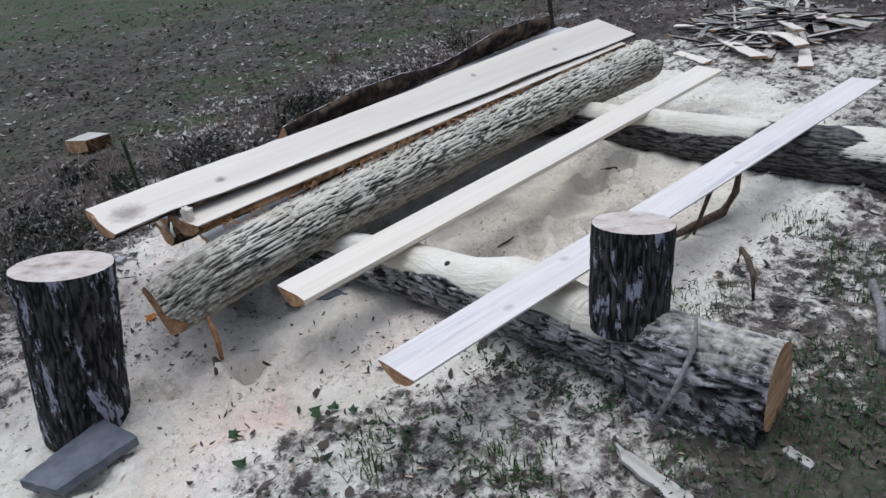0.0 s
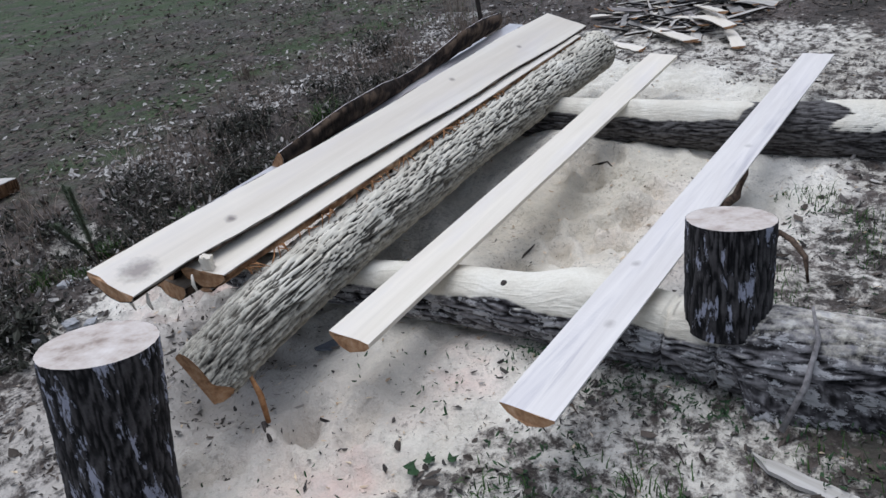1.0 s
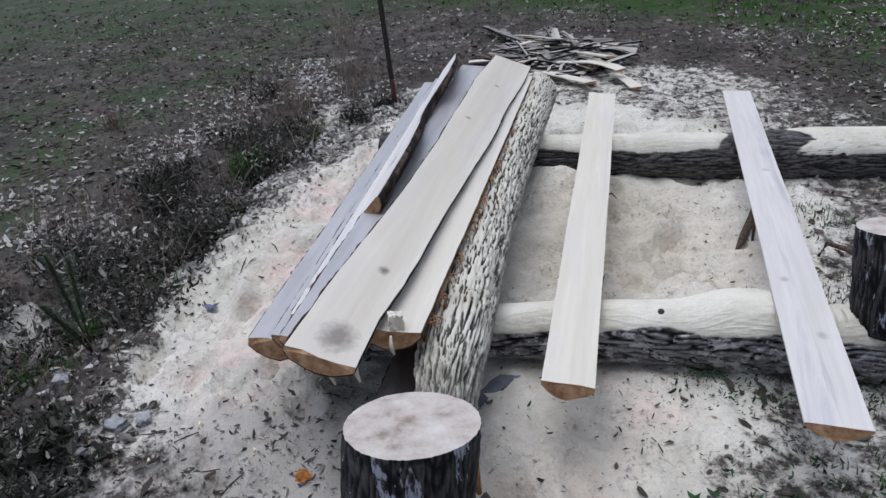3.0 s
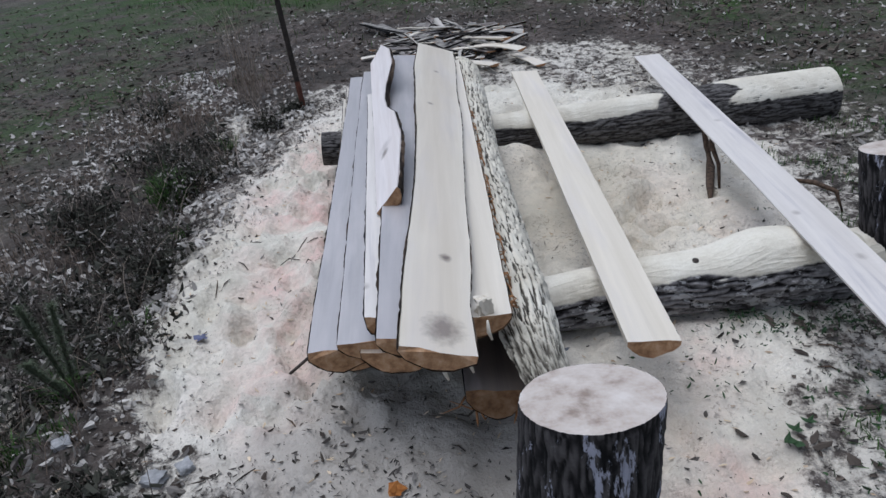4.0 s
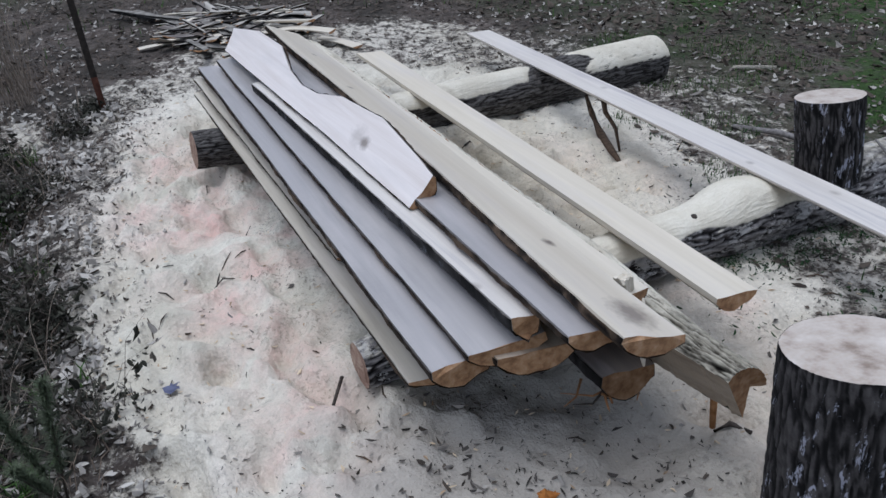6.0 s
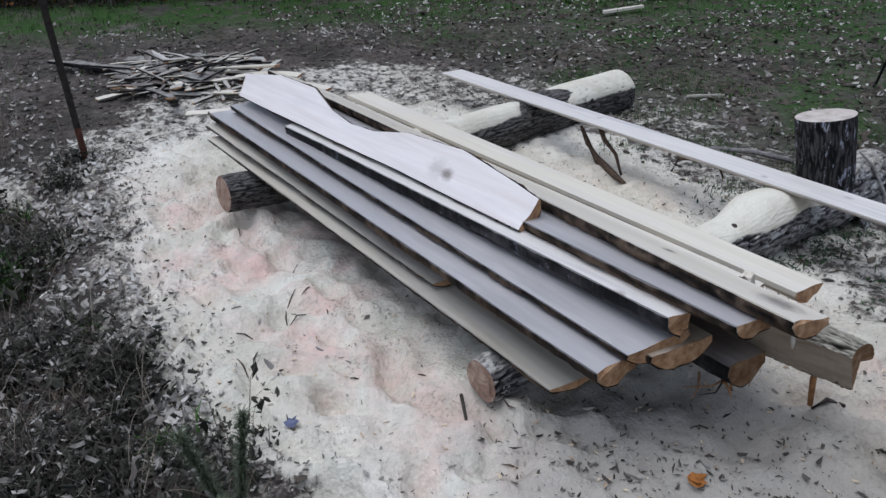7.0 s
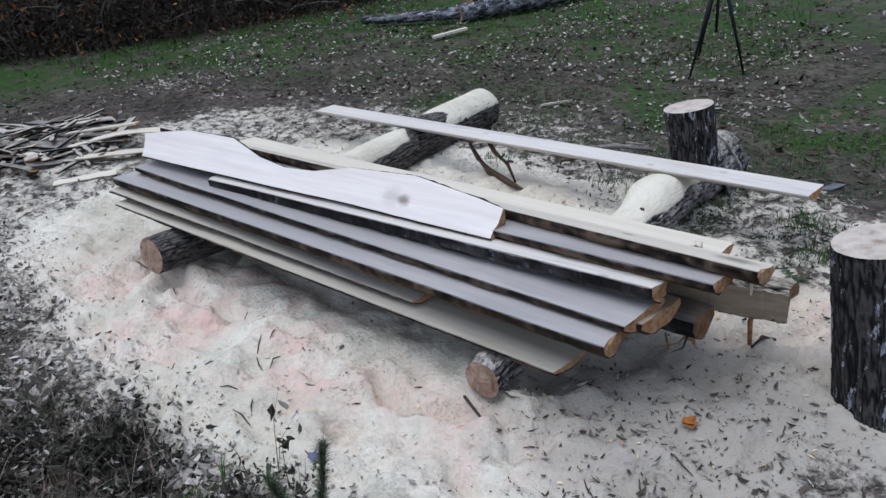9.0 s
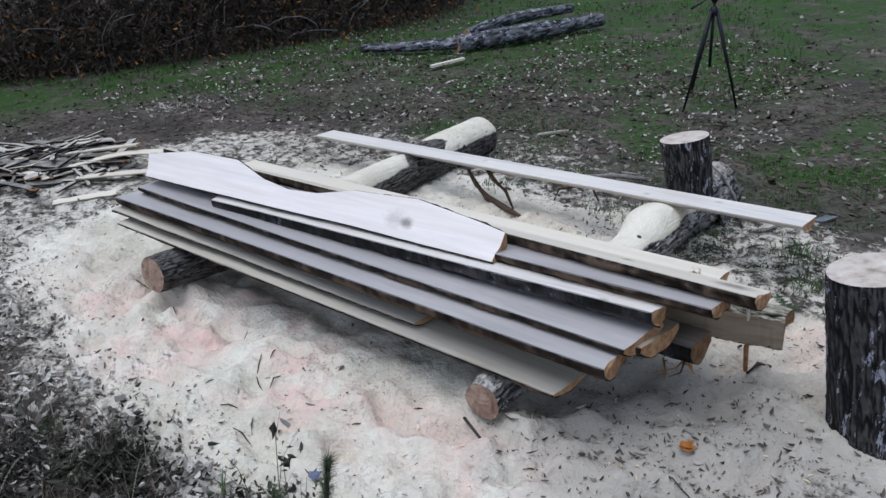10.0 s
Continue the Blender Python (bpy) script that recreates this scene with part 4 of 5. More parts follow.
pale.object("fallen_leaves", LEAF_PALE, "pale curled fallen leaves strewn over the earth", "leaf litter")
specks.object("bark_crumbs", CRUMB, "dark bark crumbs and leaf scraps on the sawdust", "bark crumbs")
chips.object("wood_shavings", CHIP, "tan wood shavings scattered on the sawdust", "wood shavings")
herbs.object("ground_herbs", LEAF_GREEN, "low dark green weeds poking through thin sawdust", "weeds")
grass.object("grass_blades", GRASS, "short green grass blades in patches", "grass")
straw.object("dry_grass_blades", STRAW, "dry tan grass blades along the ditch", "grass")

# ---- weeds along the ditch ----


weed_stems, weed_leaves, weed_pale, wisps = Flakes(), Flakes(), Flakes(), Flakes()


def weed(x, y, height, spread, stems, leaves):
    z = ground_z(x, y) - 0.01
    for _ in range(stems):
        a, ln = rnd.uniform(0, 6.28), rnd.uniform(0.2, 1.0)
        h = height * rnd.uniform(0.5, 1.0)
        p = Vector((x + rnd.gauss(0, spread * 0.5), y + rnd.gauss(0, spread * 0.5), z))
        weed_stems.blade(p, h * rnd.uniform(0.8, 1.5), 0.0016, a, ln)
        for _ in range(leaves):
            f = rnd.uniform(0.0, 1.0)
            q = p + Vector((math.cos(a) * ln * h * f, math.sin(a) * ln * h * f, h * f * 0.75)) + Vector((rnd.gauss(0, 0.015), rnd.gauss(0, 0.015), 0))
            s = rnd.uniform(0.012, 0.034) if rnd.random() < 0.8 else rnd.uniform(0.03, 0.06)
            (weed_pale if rnd.random() < 0.2 + 0.4 * nz(x * 3, y * 3, 66) else weed_leaves).leaf(q, s, s * 0.45, rnd.uniform(0, 6.28), rnd.gauss(0, 0.7), 0.3, rnd.gauss(0, 0.7))


planted = 0
while planted < 76:
    x = rnd.uniform(0.75, 5.0)
    back = 0.42 * smooth(1.75, 1.0, x)
    y = max(3.76 - back, 4.08 + 0.05 * x - back + rnd.gauss(0, 0.24))
    if nz(x * 1.7, y * 1.7, 62) < -0.06 or dust_at(x, y) > 0.45 or (x > 3.4 and rnd.random() < 0.6) or (x < 1.6 and rnd.random() < 0.5):
        continue
    planted += 1
    weed(x, y, rnd.uniform(0.08, 0.36), rnd.uniform(0.05, 0.16), 56, 8)
for _ in range(520):
    x, y = rnd.uniform(0.8, 4.9), rnd.gauss(4.35, 0.3)
    if dust_at(x, y) > 0.4 or y < 3.75:
        continue
    a, ln, lean = rnd.uniform(0, 6.28), rnd.uniform(0.12, 0.36), rnd.uniform(0.5, 1.3)
    turn = rnd.gauss(0, 0.5)
    for i in range(8):
        u = i / 7
        reach = ln * lean * u
        p = Vector((x + math.cos(a + turn * u) * reach, y + math.sin(a + turn * u) * reach, ground_z(x, y) + ln * math.sin(u * 2.0) * 0.75))
        k = len(wisps.v)
        w = 0.0016 * (1.1 - u)
        wisps.v += [p + Vector((-math.sin(a), math.cos(a), 0)) * w, p - Vector((-math.sin(a), math.cos(a), 0.4)) * w]
        if i:
            wisps.f.append((k - 2, k - 1, k + 1, k))
wisps.object("dry_stalks", TAN, "thin dry tan stalks arching out of the weeds", "weeds")
weed_stems.object("weed_stems", DARK_STEM, "dark tangled weed stems along the ditch", "weeds")
weed_leaves.object("weed_leaves", WEED_LEAF, "dark green-brown weed leaves along the ditch", "weeds")
weed_pale.object("withered_leaves", LEAF_PALE, "pale withered leaves caught in the weeds", "weeds")


def tuft(name, label, x, y, h, n, spread, mat, width=0.003, lean=0.5, category="grass"):
    fl = Flakes()
    for _ in range(n):
        p = (rnd.gauss(0, spread), rnd.gauss(0, spread), 0)
        fl.blade(p, h * rnd.uniform(0.5, 1.0), width, rnd.uniform(0, 6.28), rnd.uniform(0.05, lean))
    ob = mesh_object(name, fl.v, fl.f, [mat], shade=False)
    ob.matrix_world = pose(x, y, ground_z(x, y) - 0.01)
    return tagged(ob, label, category, kind="stuff")


tuft("grass_tuft", "tall green grass tuft at the edge of the ditch", 3.62, 4.28, 0.30, 260, 0.06, GRASS, 0.003, 0.9)
tuft("grass_tuft", "tall dry tan grass clump beside the rusty post", 5.2, 4.15, 1.05, 90, 0.055, TAN, 0.0016, 0.55)
tuft("grass_tuft", "short dry grass clump on bare earth", 4.2, 5.7, 0.22, 60, 0.05, STRAW, 0.002, 0.5)
for x, y, tall in ((2.05, 3.93, 0.10), (1.62, 3.98, 0.16), (1.38, 3.90, 0.09), (2.6, 4.0, 0.08), (2.95, 4.02, 0.12), (1.25, 3.98, 0.14), (4.3, 4.1, 0.18)):
    tuft("grass_tuft", "small green grass tuft at the edge of the sawdust", x, y, tall, 70, 0.03, GRASS, 0.0022, 1.0)
tuft("grass_tuft", "few long yellowish green blades beside the seedling", 2.02, 3.83, 0.16, 5, 0.012, GRASS, 0.004, 0.8)
tuft("grass_tuft", "green grass tuft on thin sawdust", 1.02, 1.42, 0.07, 120, 0.06, GRASS, 0.0025, 1.0)
tuft("grass_tuft", "green grass tuft on thin sawdust", 1.2, 1.1, 0.07, 160, 0.08, GRASS, 0.0025, 1.0)


def seedling(x, y):
    ob = thing("pine_seedling", "small green pine seedling with bottlebrush shoots in the weeds", "seedling", pose(x, y, ground_z(x, y) - 0.01))
    for dx, dy, h in ((-0.035, -0.06, 0.43), (0.015, 0.085, 0.40), (-0.11, 0.05, 0.26)):
        pts = [(0, 0, 0), (dx * 0.3, dy * 0.3, h * 0.35), (dx * 0.7, dy * 0.7, h * 0.72), (dx, dy, h)]
        tube("stem", pts, [0.004, 0.0035, 0.003, 0.0015], TWIG, ob, 6)
        fl = Flakes()
        for _ in range(1200):
            f = rnd.uniform(0.3, 1.0)
            k = min(2, int(f * 3))
            p = Vector(pts[k]).lerp(Vector(pts[k + 1]), f * 3 - k)
            fl.blade(p, rnd.uniform(0.022, 0.046), 0.0011, rnd.uniform(0, 6.28), rnd.uniform(0.35, 1.0))
        fl.object("needles", NEEDLE, parent=ob)


seedling(1.50, 3.865)

# ---- loose pieces on the ground ----


def ground_plank(name, label, corners, thick, mat, category, lift=0.0, seed=0):
    pts = [(x, y, ground_z(x, y, False) + thick + lift) for x, y in corners]
    return board(name, label, *pts, thick, mat, None, 0.0, 0.007, seed=seed, category=category, end=mat)


ground_plank("offcut", "dark grey weathered board lying by the stump", [(0.55, 2.18), (0.58, 1.99), (0.27, 2.10), (0.33, 1.96)], 0.028, WET_GREY, "offcut", 0.006, 51)
ground_plank("offcut", "flat grey bark slab beside the half log", [(1.36, 2.36), (1.38, 2.30), (1.55, 2.27), (1.55, 2.20)], 0.012, WET_GREY, "offcut", 0, 52)
ground_plank("offcut", "pale splintered slab lying on weedy ground", [(1.47, 0.90), (1.42, 0.85), (1.42, 0.64), (1.36, 0.62)], 0.015, WEATHERED, "offcut", 0, 53)
ground_plank("offcut", "short pale splinter in the grass", [(1.74, 0.54), (1.71, 0.54), (1.72, 0.46), (1.69, 0.46)], 0.012, WEATHERED, "offcut", 0, 54)
ground_plank("offcut", "pale splinter far out on the litter", [(6.04, -1.62), (6.10, -1.64), (6.02, -2.16), (6.07, -2.18)], 0.025, SAWN, "offcut", 0.01, 55)
ground_plank("offcut", "pale splinter on the dusty ground", [(3.50, -0.02), (3.47, -0.05), (3.38, -0.22), (3.36, -0.24)], 0.015, SAWN, "offcut", 0.01, 56)
ground_plank("offcut", "flat grey slab on bare ground near the log", [(1.28, 0.62), (1.22, 0.60), (1.24, 0.50), (1.18, 0.48)], 0.012, WET_GREY, "offcut", 0, 57)

gb = ground_z(1.82, 5.45)
board("wood_block", "pale split block of wood lying on leaf litter", (1.70, 5.52, gb + 0.09), (1.77, 5.32, gb + 0.10), (1.90, 5.60, gb + 0.08), (1.96, 5.38, gb + 0.085), 0.09, WEATHERED, FIBRE_BARK, 0.02, 0.012, seed=58, category="wood block", side=0.8)
for x, y, s, k in ((1.13, 3.38, 0.04, 1), (1.09, 3.46, 0.05, 2), (1.30, 3.84, 0.045, 3), (0.96, 3.50, 0.03, 4)):
    st = rough_block("stone", (s * 1.2, s, s * 0.6), STONE, k, 4, 0.3)
    st.matrix_world = pose(x, y, ground_z(x, y) - s * 0.12, 0, 0, 40 * k)
    tagged(st, "small grey stone half sunk at the sawdust's edge", "stone", "stones by the ditch")

ORANGE = plain_material("orange_leaf", (0.26, 0.09, 0.02), (0.42, 0.18, 0.05), 40)
BLUE = plain_material("blue_scrap", (0.10, 0.11, 0.18), (0.18, 0.19, 0.28), 40)


def single_leaf(name, label, x, y, size, mat, n=3, category="leaf"):
    fl = Flakes()
    for k in range(n):
        fl.leaf((rnd.gauss(0, size * 0.15), rnd.gauss(0, size * 0.15), 0.006 + 0.004 * k), size, size * 0.65, k * 1.9 + rnd.random(), 0.15, 0.3, 0.2)
    ob = mesh_object(name, fl.v, fl.f, [mat], shade=False)
    ob.matrix_world = pose(x, y, ground_z(x, y) + 0.003)
    return tagged(ob, label, category)


single_leaf("maple_leaf", "curled orange leaf lying on the sawdust", 0.975, 2.742, 0.05, ORANGE, 4)
single_leaf("scrap", "crumpled bluish scrap lying on the sawdust", 1.89, 3.57, 0.045, BLUE, 3, "scrap")
for x, y, s in ((1.013, 1.685, 0.05), (1.065, 1.65, 0.045), (0.80, 1.79, 0.05), (0.735, 1.67, 0.045), (1.10, 1.60, 0.04)):
    single_leaf("green_leaf", "broad dark green leaf lying on the sawdust", x, y, s, LEAF_GREEN, 2)

# sticks, roots and hanging strips
SPLINTER = plain_material("orange_splinter", (0.22, 0.10, 0.04), (0.42, 0.22, 0.10), 50)


def stick(name, label, pts, radii, mat, category="stick"):
    return tagged(tube(name, pts, radii, mat), label, category)


ROOT = plain_material("root_bark", (0.03, 0.021, 0.015), (0.12, 0.08, 0.055), 60)


def on(x, y, lift=0.0):
    return (x, y, ground_z(x, y) + lift)


stick("branch", "grey forked stick leaning on the log", [(1.77, 0.83, 0.25), (1.71, 0.80, 0.19), (1.63, 0.81, 0.09), (1.57, 0.85, -0.03)], [0.004, 0.007, 0.009, 0.008], GREY_TWIG)
stick("branch", "thick dark crooked root under the plank", [on(2.62, 1.42), on(2.76, 1.38, 0.012), on(2.93, 1.33, 0.03), (3.02, 1.32, 0.05), (3.07, 1.33, 0.14)], [0.010, 0.019, 0.021, 0.017, 0.009], ROOT)
stick("branch", "thin dark root prop below the plank", [on(2.72, 1.35), (2.78, 1.34, 0.06), (2.86, 1.35, 0.12), (2.93, 1.32, 0.17)], [0.006, 0.010, 0.013, 0.015], ROOT)
stick("branch", "brown arched root on dusty ground", [on(2.60, 1.10), (2.58, 1.08, 0.03), (2.50, 1.02, 0.045), (2.42, 0.96, 0.03), on(2.39, 0.94)], [0.006, 0.010, 0.012, 0.010, 0.005], ROOT)
stick("twig", "short dark twig on the sawdust", [on(3.06, 2.04, 0.006), on(3.085, 2.015, 0.010), on(3.105, 1.98, 0.010), on(3.115, 1.94, 0.006)], [0.003, 0.006, 0.005, 0.002], TWIG)
stick("twig", "bent dark twig on the sawdust", [on(2.30, 1.965, 0.006), on(2.265, 1.975, 0.010), on(2.225, 1.975, 0.010), on(2.19, 1.968, 0.005)], [0.002, 0.005, 0.005, 0.002], TWIG)
stick("twig", "straight dark stick on the sawdust", [on(1.53, 3.14, 0.006), on(1.65, 3.08, 0.010)], [0.005, 0.006], TWIG)
stick("twig", "thin long twig on the sawdust", [on(2.05, 3.28, 0.004), on(2.2, 3.34, 0.006), on(2.36, 3.33, 0.004)], [0.002, 0.003, 0.002], GREY_TWIG)
strewn = random.Random(29)
for _ in range(30):
    x, y = (strewn.uniform(1.5, 4.2), strewn.uniform(3.05, 3.62)) if strewn.random() < 0.6 else (strewn.uniform(0.9, 1.6), strewn.uniform(2.5, 3.2)) if strewn.random() < 0.5 else (strewn.uniform(1.0, 1.55), strewn.uniform(1.0, 1.7))
    a, ln = strewn.uniform(0, 3.1), strewn.uniform(0.03, 0.09)
    ca, sa = math.cos(a) * ln / 2, math.sin(a) * ln / 2
    bit = stick("twig", "short thin dark twig lying on the sawdust", [on(x - ca, y - sa, 0.004), on(x + 0.1 * sa, y - 0.1 * ca, 0.007), on(x + ca, y + sa, 0.004)], [0.0016, 0.003, 0.0014], TWIG if strewn.random() < 0.7 else ROOT)
    tagged(bit, group="twigs strewn on the sawdust")
stick("branch", "grey dead branch on weedy ground", [on(2.72, 0.66, 0.01), on(2.5, 0.56, 0.03), on(2.30, 0.49, 0.02)], [0.012, 0.016, 0.013], GREY_TWIG)
stick("splinter", "orange splinter hanging from the half log", [(0.99, 2.235, 0.16), (1.0, 2.23, 0.08), (0.995, 2.225, -0.02)], [0.006, 0.010, 0.008], SPLINTER, "splinter")
stick("twig", "black bark shred on the sawdust", [on(0.93, 2.15, 0.008), on(0.96, 2.20, 0.012), on(0.99, 2.22, 0.008)], [0.006, 0.008, 0.004], TWIG)
for k, (x, y) in enumerate(((0.90, 2.56), (0.92, 2.50), (1.05, 2.45))):
    stick("splinter", "pale torn splinter hanging under the top board", [(x, y, 0.44), (x - 0.006, y, 0.41), (x - 0.004, y - 0.006, 0.385)], [0.003, 0.006, 0.003], SAWN, "splinter")
for k in range(60):
    x = rnd.uniform(1.15, 3.0)
    y = 2.385 + (x - 1.1) * 0.04
    a = rnd.uniform(-1, 1)
    stick("bark_shred", "stringy brown bark shred on the slab edge", [(x, y + 0.012, 0.39), (x + 0.03 * a, y - 0.012, 0.385 + rnd.uniform(-0.01, 0.01)), (x + 0.07 * a, y - 0.022, 0.37 + rnd.uniform(-0.03, 0.01))],
          [0.003, 0.0025, 0.001], SPLINTER, "bark shred")
for k in range(11):
    y = rnd.uniform(2.38, 2.54)
    x = 1.09 + rnd.uniform(0, 0.10)
    a, b = rnd.gauss(0, 0.04), rnd.gauss(0, 0.04)
    stick("bark_shred", "torn dark bark shred hanging from the slab end", [(x, y, 0.125), (x - 0.01 + a * 0.4, y + b * 0.4, 0.095), (x + a, y + b, 0.07 + 0.03 * rnd.random())], [0.004, 0.003, 0.001], SPLINTER if k % 3 else TWIG, "bark shred")
blk2 = rough_block("wood_block", (0.17, 0.05, 0.035), SAWN, 9, 4, 0.25)
blk2.matrix_world = pose(1.88, 2.832, 0.318, 0, 0, 6)
tagged(blk2, "small pale offcut wedged between boards of the pile", "wood block")
blk3 = rough_block("wood_block", (0.03, 0.035, 0.05), SAWN, 12, 4, 0.5)
blk3.matrix_world = pose(1.12, 2.457, 0.415, 0, 0, 20)
tagged(blk3, "torn white splinter of wood on the slab", "splinter")
scar = thing("branch_scar", "dark round branch scar on the side of the log", "knot", pose(1.672, 1.515, 0.145, 0, -62, 12))
_, ends = log_mesh("bark", [(0, 0, -0.03), (0, 0, 0.002), (0, 0, 0.010)], [0.045, 0.036, 0.024], BLACK_BARK, scar, around=40, step=0.006, relief=0.006, cells=(20, 60), seed=71)
cap("cut_face", ends[1], TWIG, scar, "dark healed knot face")
# rot hole and scar on the dusty near log
stick("branch_stub", "dark knot hole stub on the dusty log", [(1.70, 1.75, 0.165), (1.697, 1.75, 0.184)], [0.018, 0.010], TWIG, "knot")

# ---- scrap heap ----


def scrap(label, c, length, width, thick, yaw, pitch, face, bark, seed):
    h = Vector((math.cos(yaw) * math.cos(pitch), math.sin(yaw) * math.cos(pitch), math.sin(pitch))) * (length / 2)
    s = Vector((-math.sin(yaw), math.cos(yaw), rnd.uniform(-0.2, 0.2))) * (width / 2)
    c = Vector(c)
    ob = board("scrap_wood", label, c - h + s, c - h - s, c + h + s * 0.8, c + h - s * 0.8, thick, face, bark, thick * 0.5, 0.014, n=24, seed=seed, category="scrap wood", bow=rnd.uniform(-0.02, 0.03))
    return tagged(ob, group="slabs in the scrap heap")


for k in range(125):
    a, r = rnd.uniform(0, 6.28), math.sqrt(rnd.random())
    x, y = 6.25 + 0.75 * r * math.cos(a), 2.6 + 0.52 * r * math.sin(a)
    lay = 0.005 + 0.15 * (1 - r) * rnd.random()
    kind = rnd.random()
    face, bk, words = ((WEATHERED, EDGE_BARK, "pale sawn offcut slab in the scrap heap") if kind < 0.32 else
                       (SAWN, None, "cream sawn offcut in the scrap heap") if kind < 0.52 else
                       (HEAP_GREY, BLACK_BARK, "grey offcut slab with black bark in the heap") if kind < 0.8 else
                       (DARK_WOOD, BLACK_BARK, "dark bark strip thrown on the scrap heap"))
    scrap(words, (x, y, ground_z(x, y) + lay + 0.03), rnd.uniform(0.14, 0.75), rnd.uniform(0.012, 0.05) if k % 3 else rnd.uniform(0.05, 0.12), rnd.uniform(0.006, 0.016), rnd.gauss(0.7, 1.0), rnd.gauss(0, 0.11), face, bk, 100 + k)
for k in range(5):
    x, y = 6.75 + 0.08 * k, 3.0 + 0.06 * k
    scrap("long dark-barked strip at the edge of the heap", (x, y, ground_z(x, y) + 0.04 + 0.01 * k), rnd.uniform(0.8, 1.2), 0.06, 0.025, rnd.gauss(0.55, 0.15), 0.0, HEAP_GREY, BLACK_BARK, 200 + k)
for k, (x, y, z, ln, w, yaw, pit) in enumerate(((5.62, 2.22, 0.10, 0.55, 0.10, 0.75, -0.05), (5.42, 2.45, 0.05, 0.5, 0.13, 0.9, 0.02), (5.85, 2.30, 0.14, 0.6, 0.08, 0.6, -0.10), (5.4, 2.0, 0.03, 0.45, 0.09, 0.4, 0.0), (5.25, 2.75, 0.03, 0.4, 0.07, 1.1, 0.0))):
    scrap("pale sawn offcut at the near side of the heap", (x, y, ground_z(x, y) + z), ln, w, 0.02, yaw, pit, SAWN, None, 300 + k)

# ---- steel post ----
post = thing("fence_post", "slim steel fence post, dark paint above rusty foot", "post", Matrix.Translation((4.85, 3.675, ground_z(4.85, 3.675) - 0.03)) @ Vector((-0.10, 0.01, 1)).to_track_quat('Z', 'Y').to_matrix().to_4x4())
for nm, z0, z1, mat, lab in (("shaft", 0.24, 1.75, PAINT, "dark painted shaft"), ("foot", 0.0, 0.24, RUST, "rusty red foot")):
    bm = bmesh.new()
    prof = [(-0.019, 0.0), (-0.019, 0.004), (-0.003, 0.004), (-0.003, 0.026), (0.003, 0.026), (0.003, 0.004), (0.019, 0.004), (0.019, 0.0)]
    lo = [bm.verts.new((x, y, z0)) for x, y in prof]
    hi = [bm.verts.new((x, y, z1)) for x, y in prof]
    for i in range(8):
        bm.faces.new((lo[i], lo[(i + 1) % 8], hi[(i + 1) % 8], hi[i]))
    bm.faces.new(hi)
    bm.faces.new(lo[::-1])
    part(nm, bm, mat, post, lab)

# ---- tripod ----
FOOT = [(2.90, -1.26), (2.56, -1.54), (3.15, -1.95)]
APEX = Vector((2.79, -1.46, 0.70))
tripod = thing("tripod", "black camera tripod standing on leaf litter", "tripod", pose(APEX.x, APEX.y, -0.1))
for x, y in FOOT:
    f = Vector((x, y, ground_z(x, y))) - Vector((APEX.x, APEX.y, -0.1))
    t = APEX - Vector((APEX.x, APEX.y, -0.1)) + Vector((f.x, f.y, 0)) * 0.10
    leg = tube("leg", [t, t.lerp(f, 0.5), t.lerp(f, 0.52), f], [0.016, 0.016, 0.012, 0.010], BLACK, tripod, 8)
    tube("rubber_foot", [f + Vector((0, 0, 0.02)), f], [0.013, 0.014], BLACK, leg, 8)
tube("centre_column", [(0, 0, 0.35), (0, 0, 0.9)], [0.012, 0.012], BLACK, tripod, 10)
tube("shoulder", [(0, 0, 0.76), (0, 0, 0.80), (0, 0, 0.83)], [0.034, 0.036, 0.022], BLACK, tripod, 12)
tube("head", [(0, 0, 0.86), (0, 0, 0.89), (0, 0, 0.93), (0, 0, 0.95)], [0.018, 0.032, 0.034, 0.028], BLACK, tripod, 12)
tube("pan_handle", [(0, 0, 0.92), (0.06, 0.05, 0.88), (0.14, 0.12, 0.82)], [0.006, 0.006, 0.009], BLACK, tripod, 8)

# ---- fallen logs in the grass ----


# pale patches paint bluish highlights onto the grey bark
BLUE_BARK = bark_material("grey_blue_bark", (0.012, 0.012, 0.014), (0.05, 0.05, 0.055), (0.16, 0.16, 0.175), patch=(0.30, 0.31, 0.36), patch_amount=0.6, stretch=(0.8, 0.8, 1.5))


def fallen(label, pts, radii, seed):
    ob = thing("fallen_log", label, "log")
    _, e = log_mesh("bark", pts, radii, BLUE_BARK, ob, around=36, step=0.04, relief=0.02, cells=(4, 22), seed=seed, lump=0.12)
    cap("cut_face", e[0], END, ob, "pale sawn end")
    cap("cut_face", e[1], END, ob, "sawn end")


gz = ground_z
fallen("dark fallen log lying in green grass", [(7.60, -2.0, gz(7.6, -2) + 0.09), (7.1, -2.2, gz(7.1, -2.2) + 0.10), (6.42, -2.62, gz(6.4, -2.6) + 0.13)], [0.05, 0.06, 0.075], 61)
fallen("grey fallen log with pale cut end lying in grass", [(6.48, -2.55, gz(6.5, -2.6) + 0.12), (6.1, -3.4, gz(6.1, -3.4) + 0.13), (5.72, -4.7, gz(5.7, -4.7) + 0.12)], [0.10, 0.11, 0.08], 62)
fallen("grey fallen log resting behind another log", [(6.85, -3.2, gz(6.8, -3.2) + 0.10), (6.75, -4.0, gz(6.7, -4.0) + 0.18), (6.35, -4.95, gz(6.3, -4.9) + 0.22)], [0.07, 0.08, 0.06], 63)

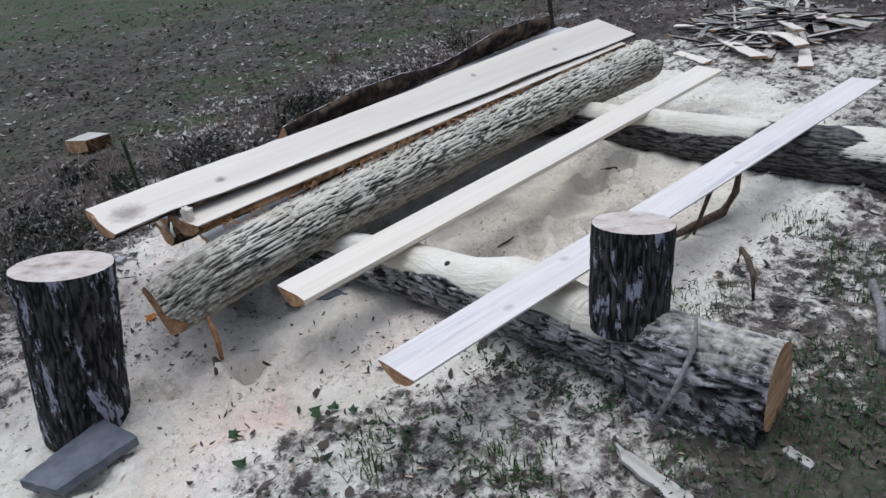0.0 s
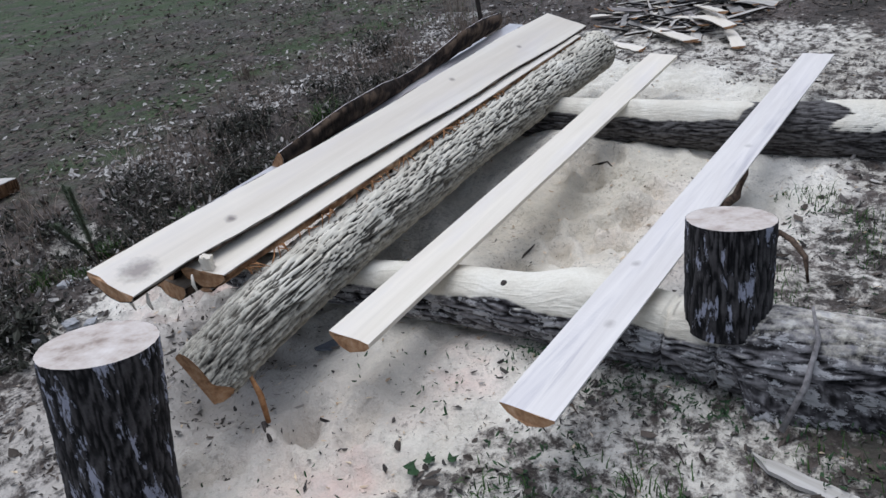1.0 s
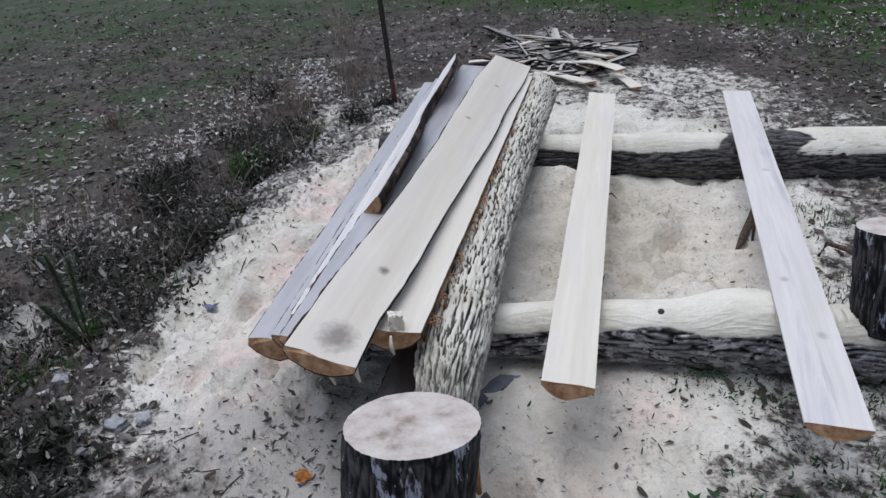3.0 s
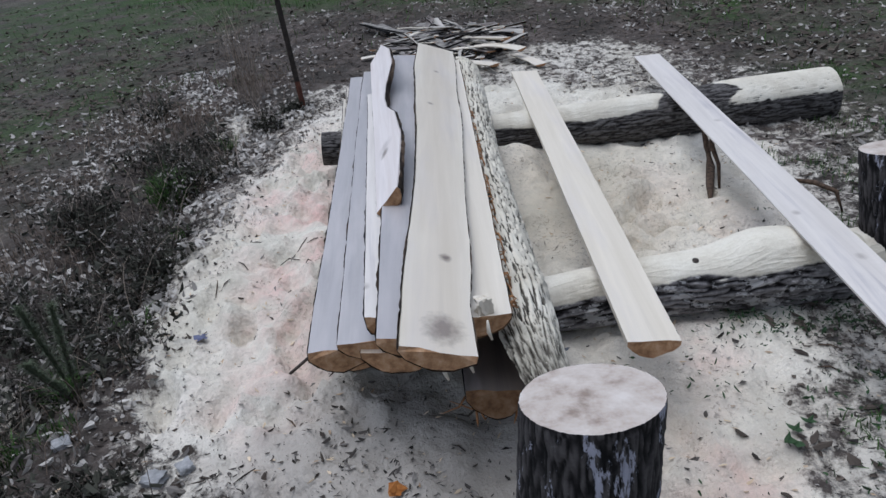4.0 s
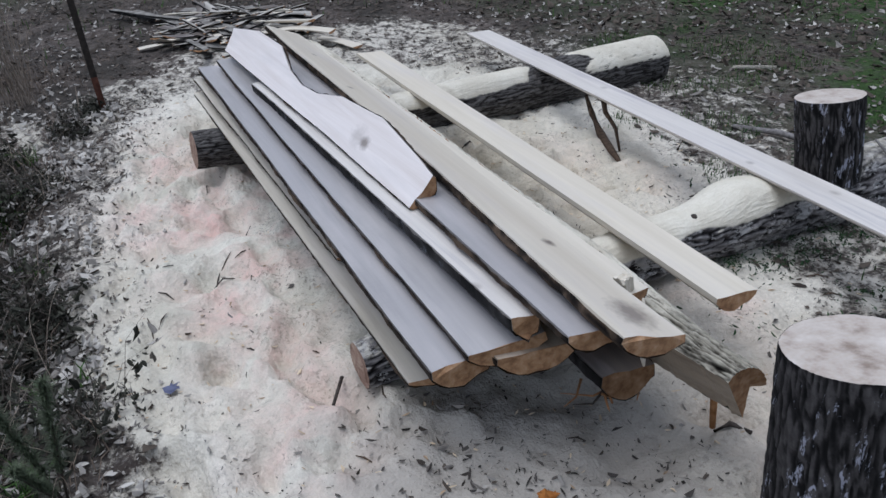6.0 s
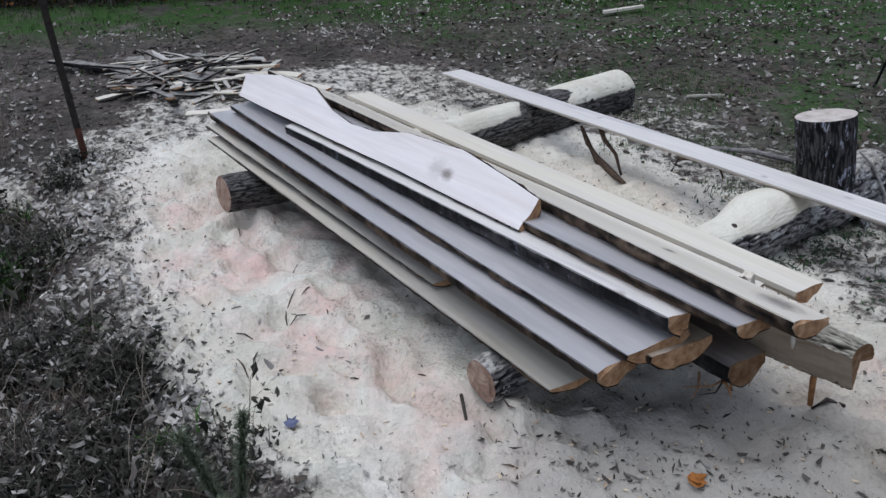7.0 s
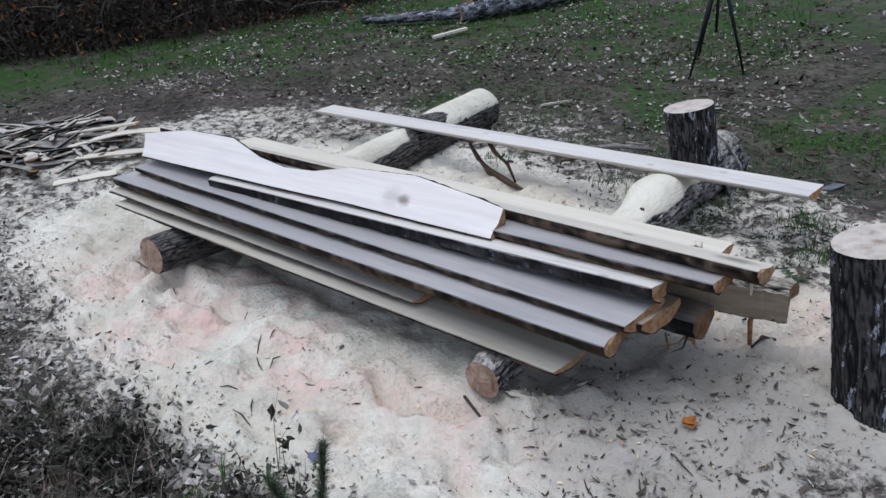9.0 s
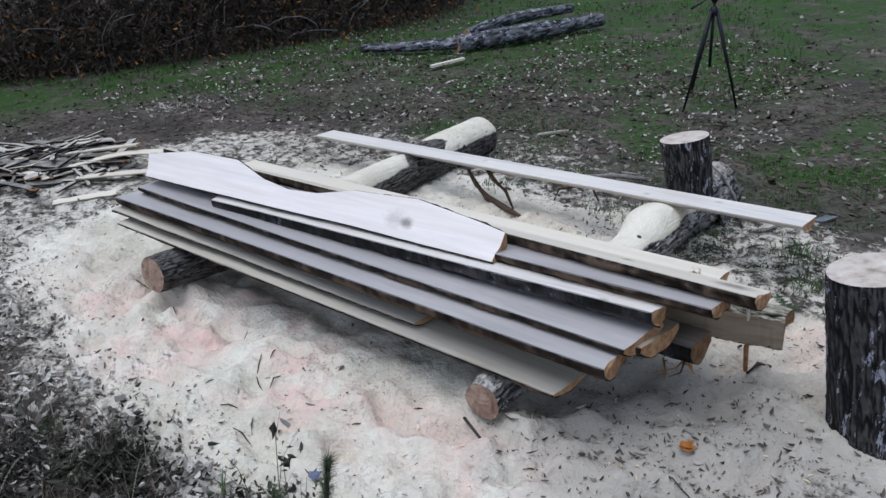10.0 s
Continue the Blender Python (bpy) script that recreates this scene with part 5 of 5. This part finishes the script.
# ---- woodland edge ----
TRUNK = bark_material("trunk_bark", (0.015, 0.013, 0.012), (0.05, 0.043, 0.038), (0.11, 0.10, 0.09))
AUTUMN = plain_material("autumn_leaves", (0.07, 0.028, 0.008), (0.24, 0.105, 0.024), island=True)
EDGE = [(13.0, 6.5), (11.6, 3.4), (10.4, 1.0), (9.6, -0.9), (9.3, -2.9), (9.2, -4.6), (10.5, -7.0), (13.0, -10.0), (15.0, -14.0)]


def edge_point(u):
    f = u * (len(EDGE) - 1)
    k = min(len(EDGE) - 2, int(f))
    return lerp(EDGE[k][0], EDGE[k + 1][0], f - k), lerp(EDGE[k][1], EDGE[k + 1][1], f - k)


def tree(x, y, r, h, seed):
    q = random.Random(seed)
    z = ground_z(x, y) - 0.05
    ob = thing("tree", "bare dark woodland tree with a few orange leaves", "tree", pose(x, y, z), "trees at the woodland edge")
    lean = (q.gauss(0, 0.05), q.gauss(0, 0.05))
    pts = [(lean[0] * h * f, lean[1] * h * f, h * f) for f in (0, 0.08, 0.35, 0.7, 1.0)]
    log_mesh("trunk", pts, [r * 1.35, r, r * 0.85, r * 0.55, r * 0.15], TRUNK, ob, around=14, step=0.15, relief=0.012, cells=(3, 14), seed=seed)
    fl = Flakes()
    for _ in range(9):
        f = q.uniform(0.22, 0.9)
        a = q.uniform(0, 6.28)
        p = Vector((lean[0] * h * f, lean[1] * h * f, h * f))
        ln = q.uniform(0.8, 2.2) * (1.2 - f)
        e = p + Vector((math.cos(a) * ln, math.sin(a) * ln, ln * q.uniform(0.2, 0.7)))
        mdl = p.lerp(e, 0.5) + Vector((0, 0, 0.1))
        tube("limb", [p, mdl, e], [r * 0.3, r * 0.18, 0.008], TRUNK, ob, 6)
        for _ in range(60):
            w = p.lerp(e, q.uniform(0.3, 1.1)) + Vector((q.gauss(0, 0.25), q.gauss(0, 0.25), q.gauss(0, 0.25)))
            s = q.uniform(0.04, 0.09)
            fl.leaf(w, s, s * 0.6, q.uniform(0, 6.28), q.gauss(0, 0.8), 0.3, q.gauss(0, 0.8))
    fl.object("crown", AUTUMN, parent=ob)


for k in range(26):
    x, y = edge_point((k + rnd.random()) / 26)
    tree(x + rnd.uniform(0.6, 4.5), y + rnd.gauss(0, 0.5), rnd.uniform(0.06, 0.16), rnd.uniform(5, 9), 500 + k)
tree(9.75, -4.1, 0.11, 8, 471)

brush, brush_leaf, orange_leaf = Flakes(), Flakes(), Flakes()
for _ in range(15000):
    x, y = edge_point(rnd.random())
    dpt = abs(rnd.gauss(0, 1.1))
    x += dpt + 0.5 * nz(y * 1.3, 77) + rnd.gauss(0, 0.2)
    y += rnd.gauss(0, 0.5)
    z = ground_z(x, y)
    h = rnd.uniform(0.12, 0.85) * (0.5 + 1.5 * dpt) * (0.8 + 0.8 * nz(x * 0.9, y * 0.9, 70))
    a, ln = rnd.uniform(0, 6.28), rnd.uniform(0.4, 1.8)
    brush.blade((x, y, z), h, rnd.uniform(0.003, 0.009), a, ln)
    for _ in range(4):
        f = rnd.random()
        s = rnd.uniform(0.04, 0.10)
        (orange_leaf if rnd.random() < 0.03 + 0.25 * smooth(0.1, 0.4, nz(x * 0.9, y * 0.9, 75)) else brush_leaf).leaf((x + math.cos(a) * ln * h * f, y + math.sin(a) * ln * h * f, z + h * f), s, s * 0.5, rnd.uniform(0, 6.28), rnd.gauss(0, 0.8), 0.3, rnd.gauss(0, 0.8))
for _ in range(26000):
    x, y = edge_point(rnd.random())
    x += rnd.uniform(0.9, 5.5)
    z = ground_z(x, y) + rnd.uniform(0.0, 3.4)
    s = rnd.uniform(0.05, 0.15)
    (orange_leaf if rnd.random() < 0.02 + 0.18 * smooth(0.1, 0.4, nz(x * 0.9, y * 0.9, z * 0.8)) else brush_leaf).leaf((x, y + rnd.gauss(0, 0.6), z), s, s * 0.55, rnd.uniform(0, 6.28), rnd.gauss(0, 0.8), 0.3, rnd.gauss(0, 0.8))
for _ in range(4200):
    x, y = edge_point(rnd.random())
    x -= abs(rnd.gauss(0, 0.45)) - 0.2
    y += rnd.gauss(0, 0.4)
    brush.blade((x, y, ground_z(x, y)), rnd.uniform(0.05, 0.3), 0.003, rnd.uniform(0, 6.28), rnd.uniform(0.4, 1.5))
    if rnd.random() < 0.7:
        s = rnd.uniform(0.03, 0.08)
        (orange_leaf if rnd.random() < 0.12 else brush_leaf).leaf((x, y, ground_z(x, y) + 0.02 + 0.1 * rnd.random()), s, s * 0.5, rnd.uniform(0, 6.28), rnd.gauss(0, 0.6), 0.3, rnd.gauss(0, 0.6))
brush.object("brush", TWIG, "dense dark leafless brush along the woodland edge", "brush")
brush_leaf.object("brush_leaves", SHADE_LEAF, "withered leaves in the brush, coloured dark for shade", "brush")
orange_leaf.object("autumn_leaves", AUTUMN, "scattered orange leaves in the brush", "brush")
for k in range(60):
    x, y = edge_point(0.08 + 0.5 * rnd.random())
    x += rnd.uniform(-0.1, 0.6)
    p = Vector((x, y, ground_z(x, y) - 0.02))
    d = Vector((rnd.uniform(-0.5, 0.1), rnd.gauss(0, 0.5), 1.0)).normalized()
    pts = [tuple(p)]
    for _ in range(7):
        d = (d + Vector((rnd.gauss(-0.05, 0.22), rnd.gauss(0, 0.25), rnd.gauss(-0.12, 0.12)))).normalized()
        p = p + d * rnd.uniform(0.10, 0.22)
        pts.append(tuple(p))
    stick("branch", "bare grey branch arching out of the brush", pts, [0.010, 0.009, 0.008, 0.007, 0.006, 0.005, 0.004, 0.002], GREY_TWIG)
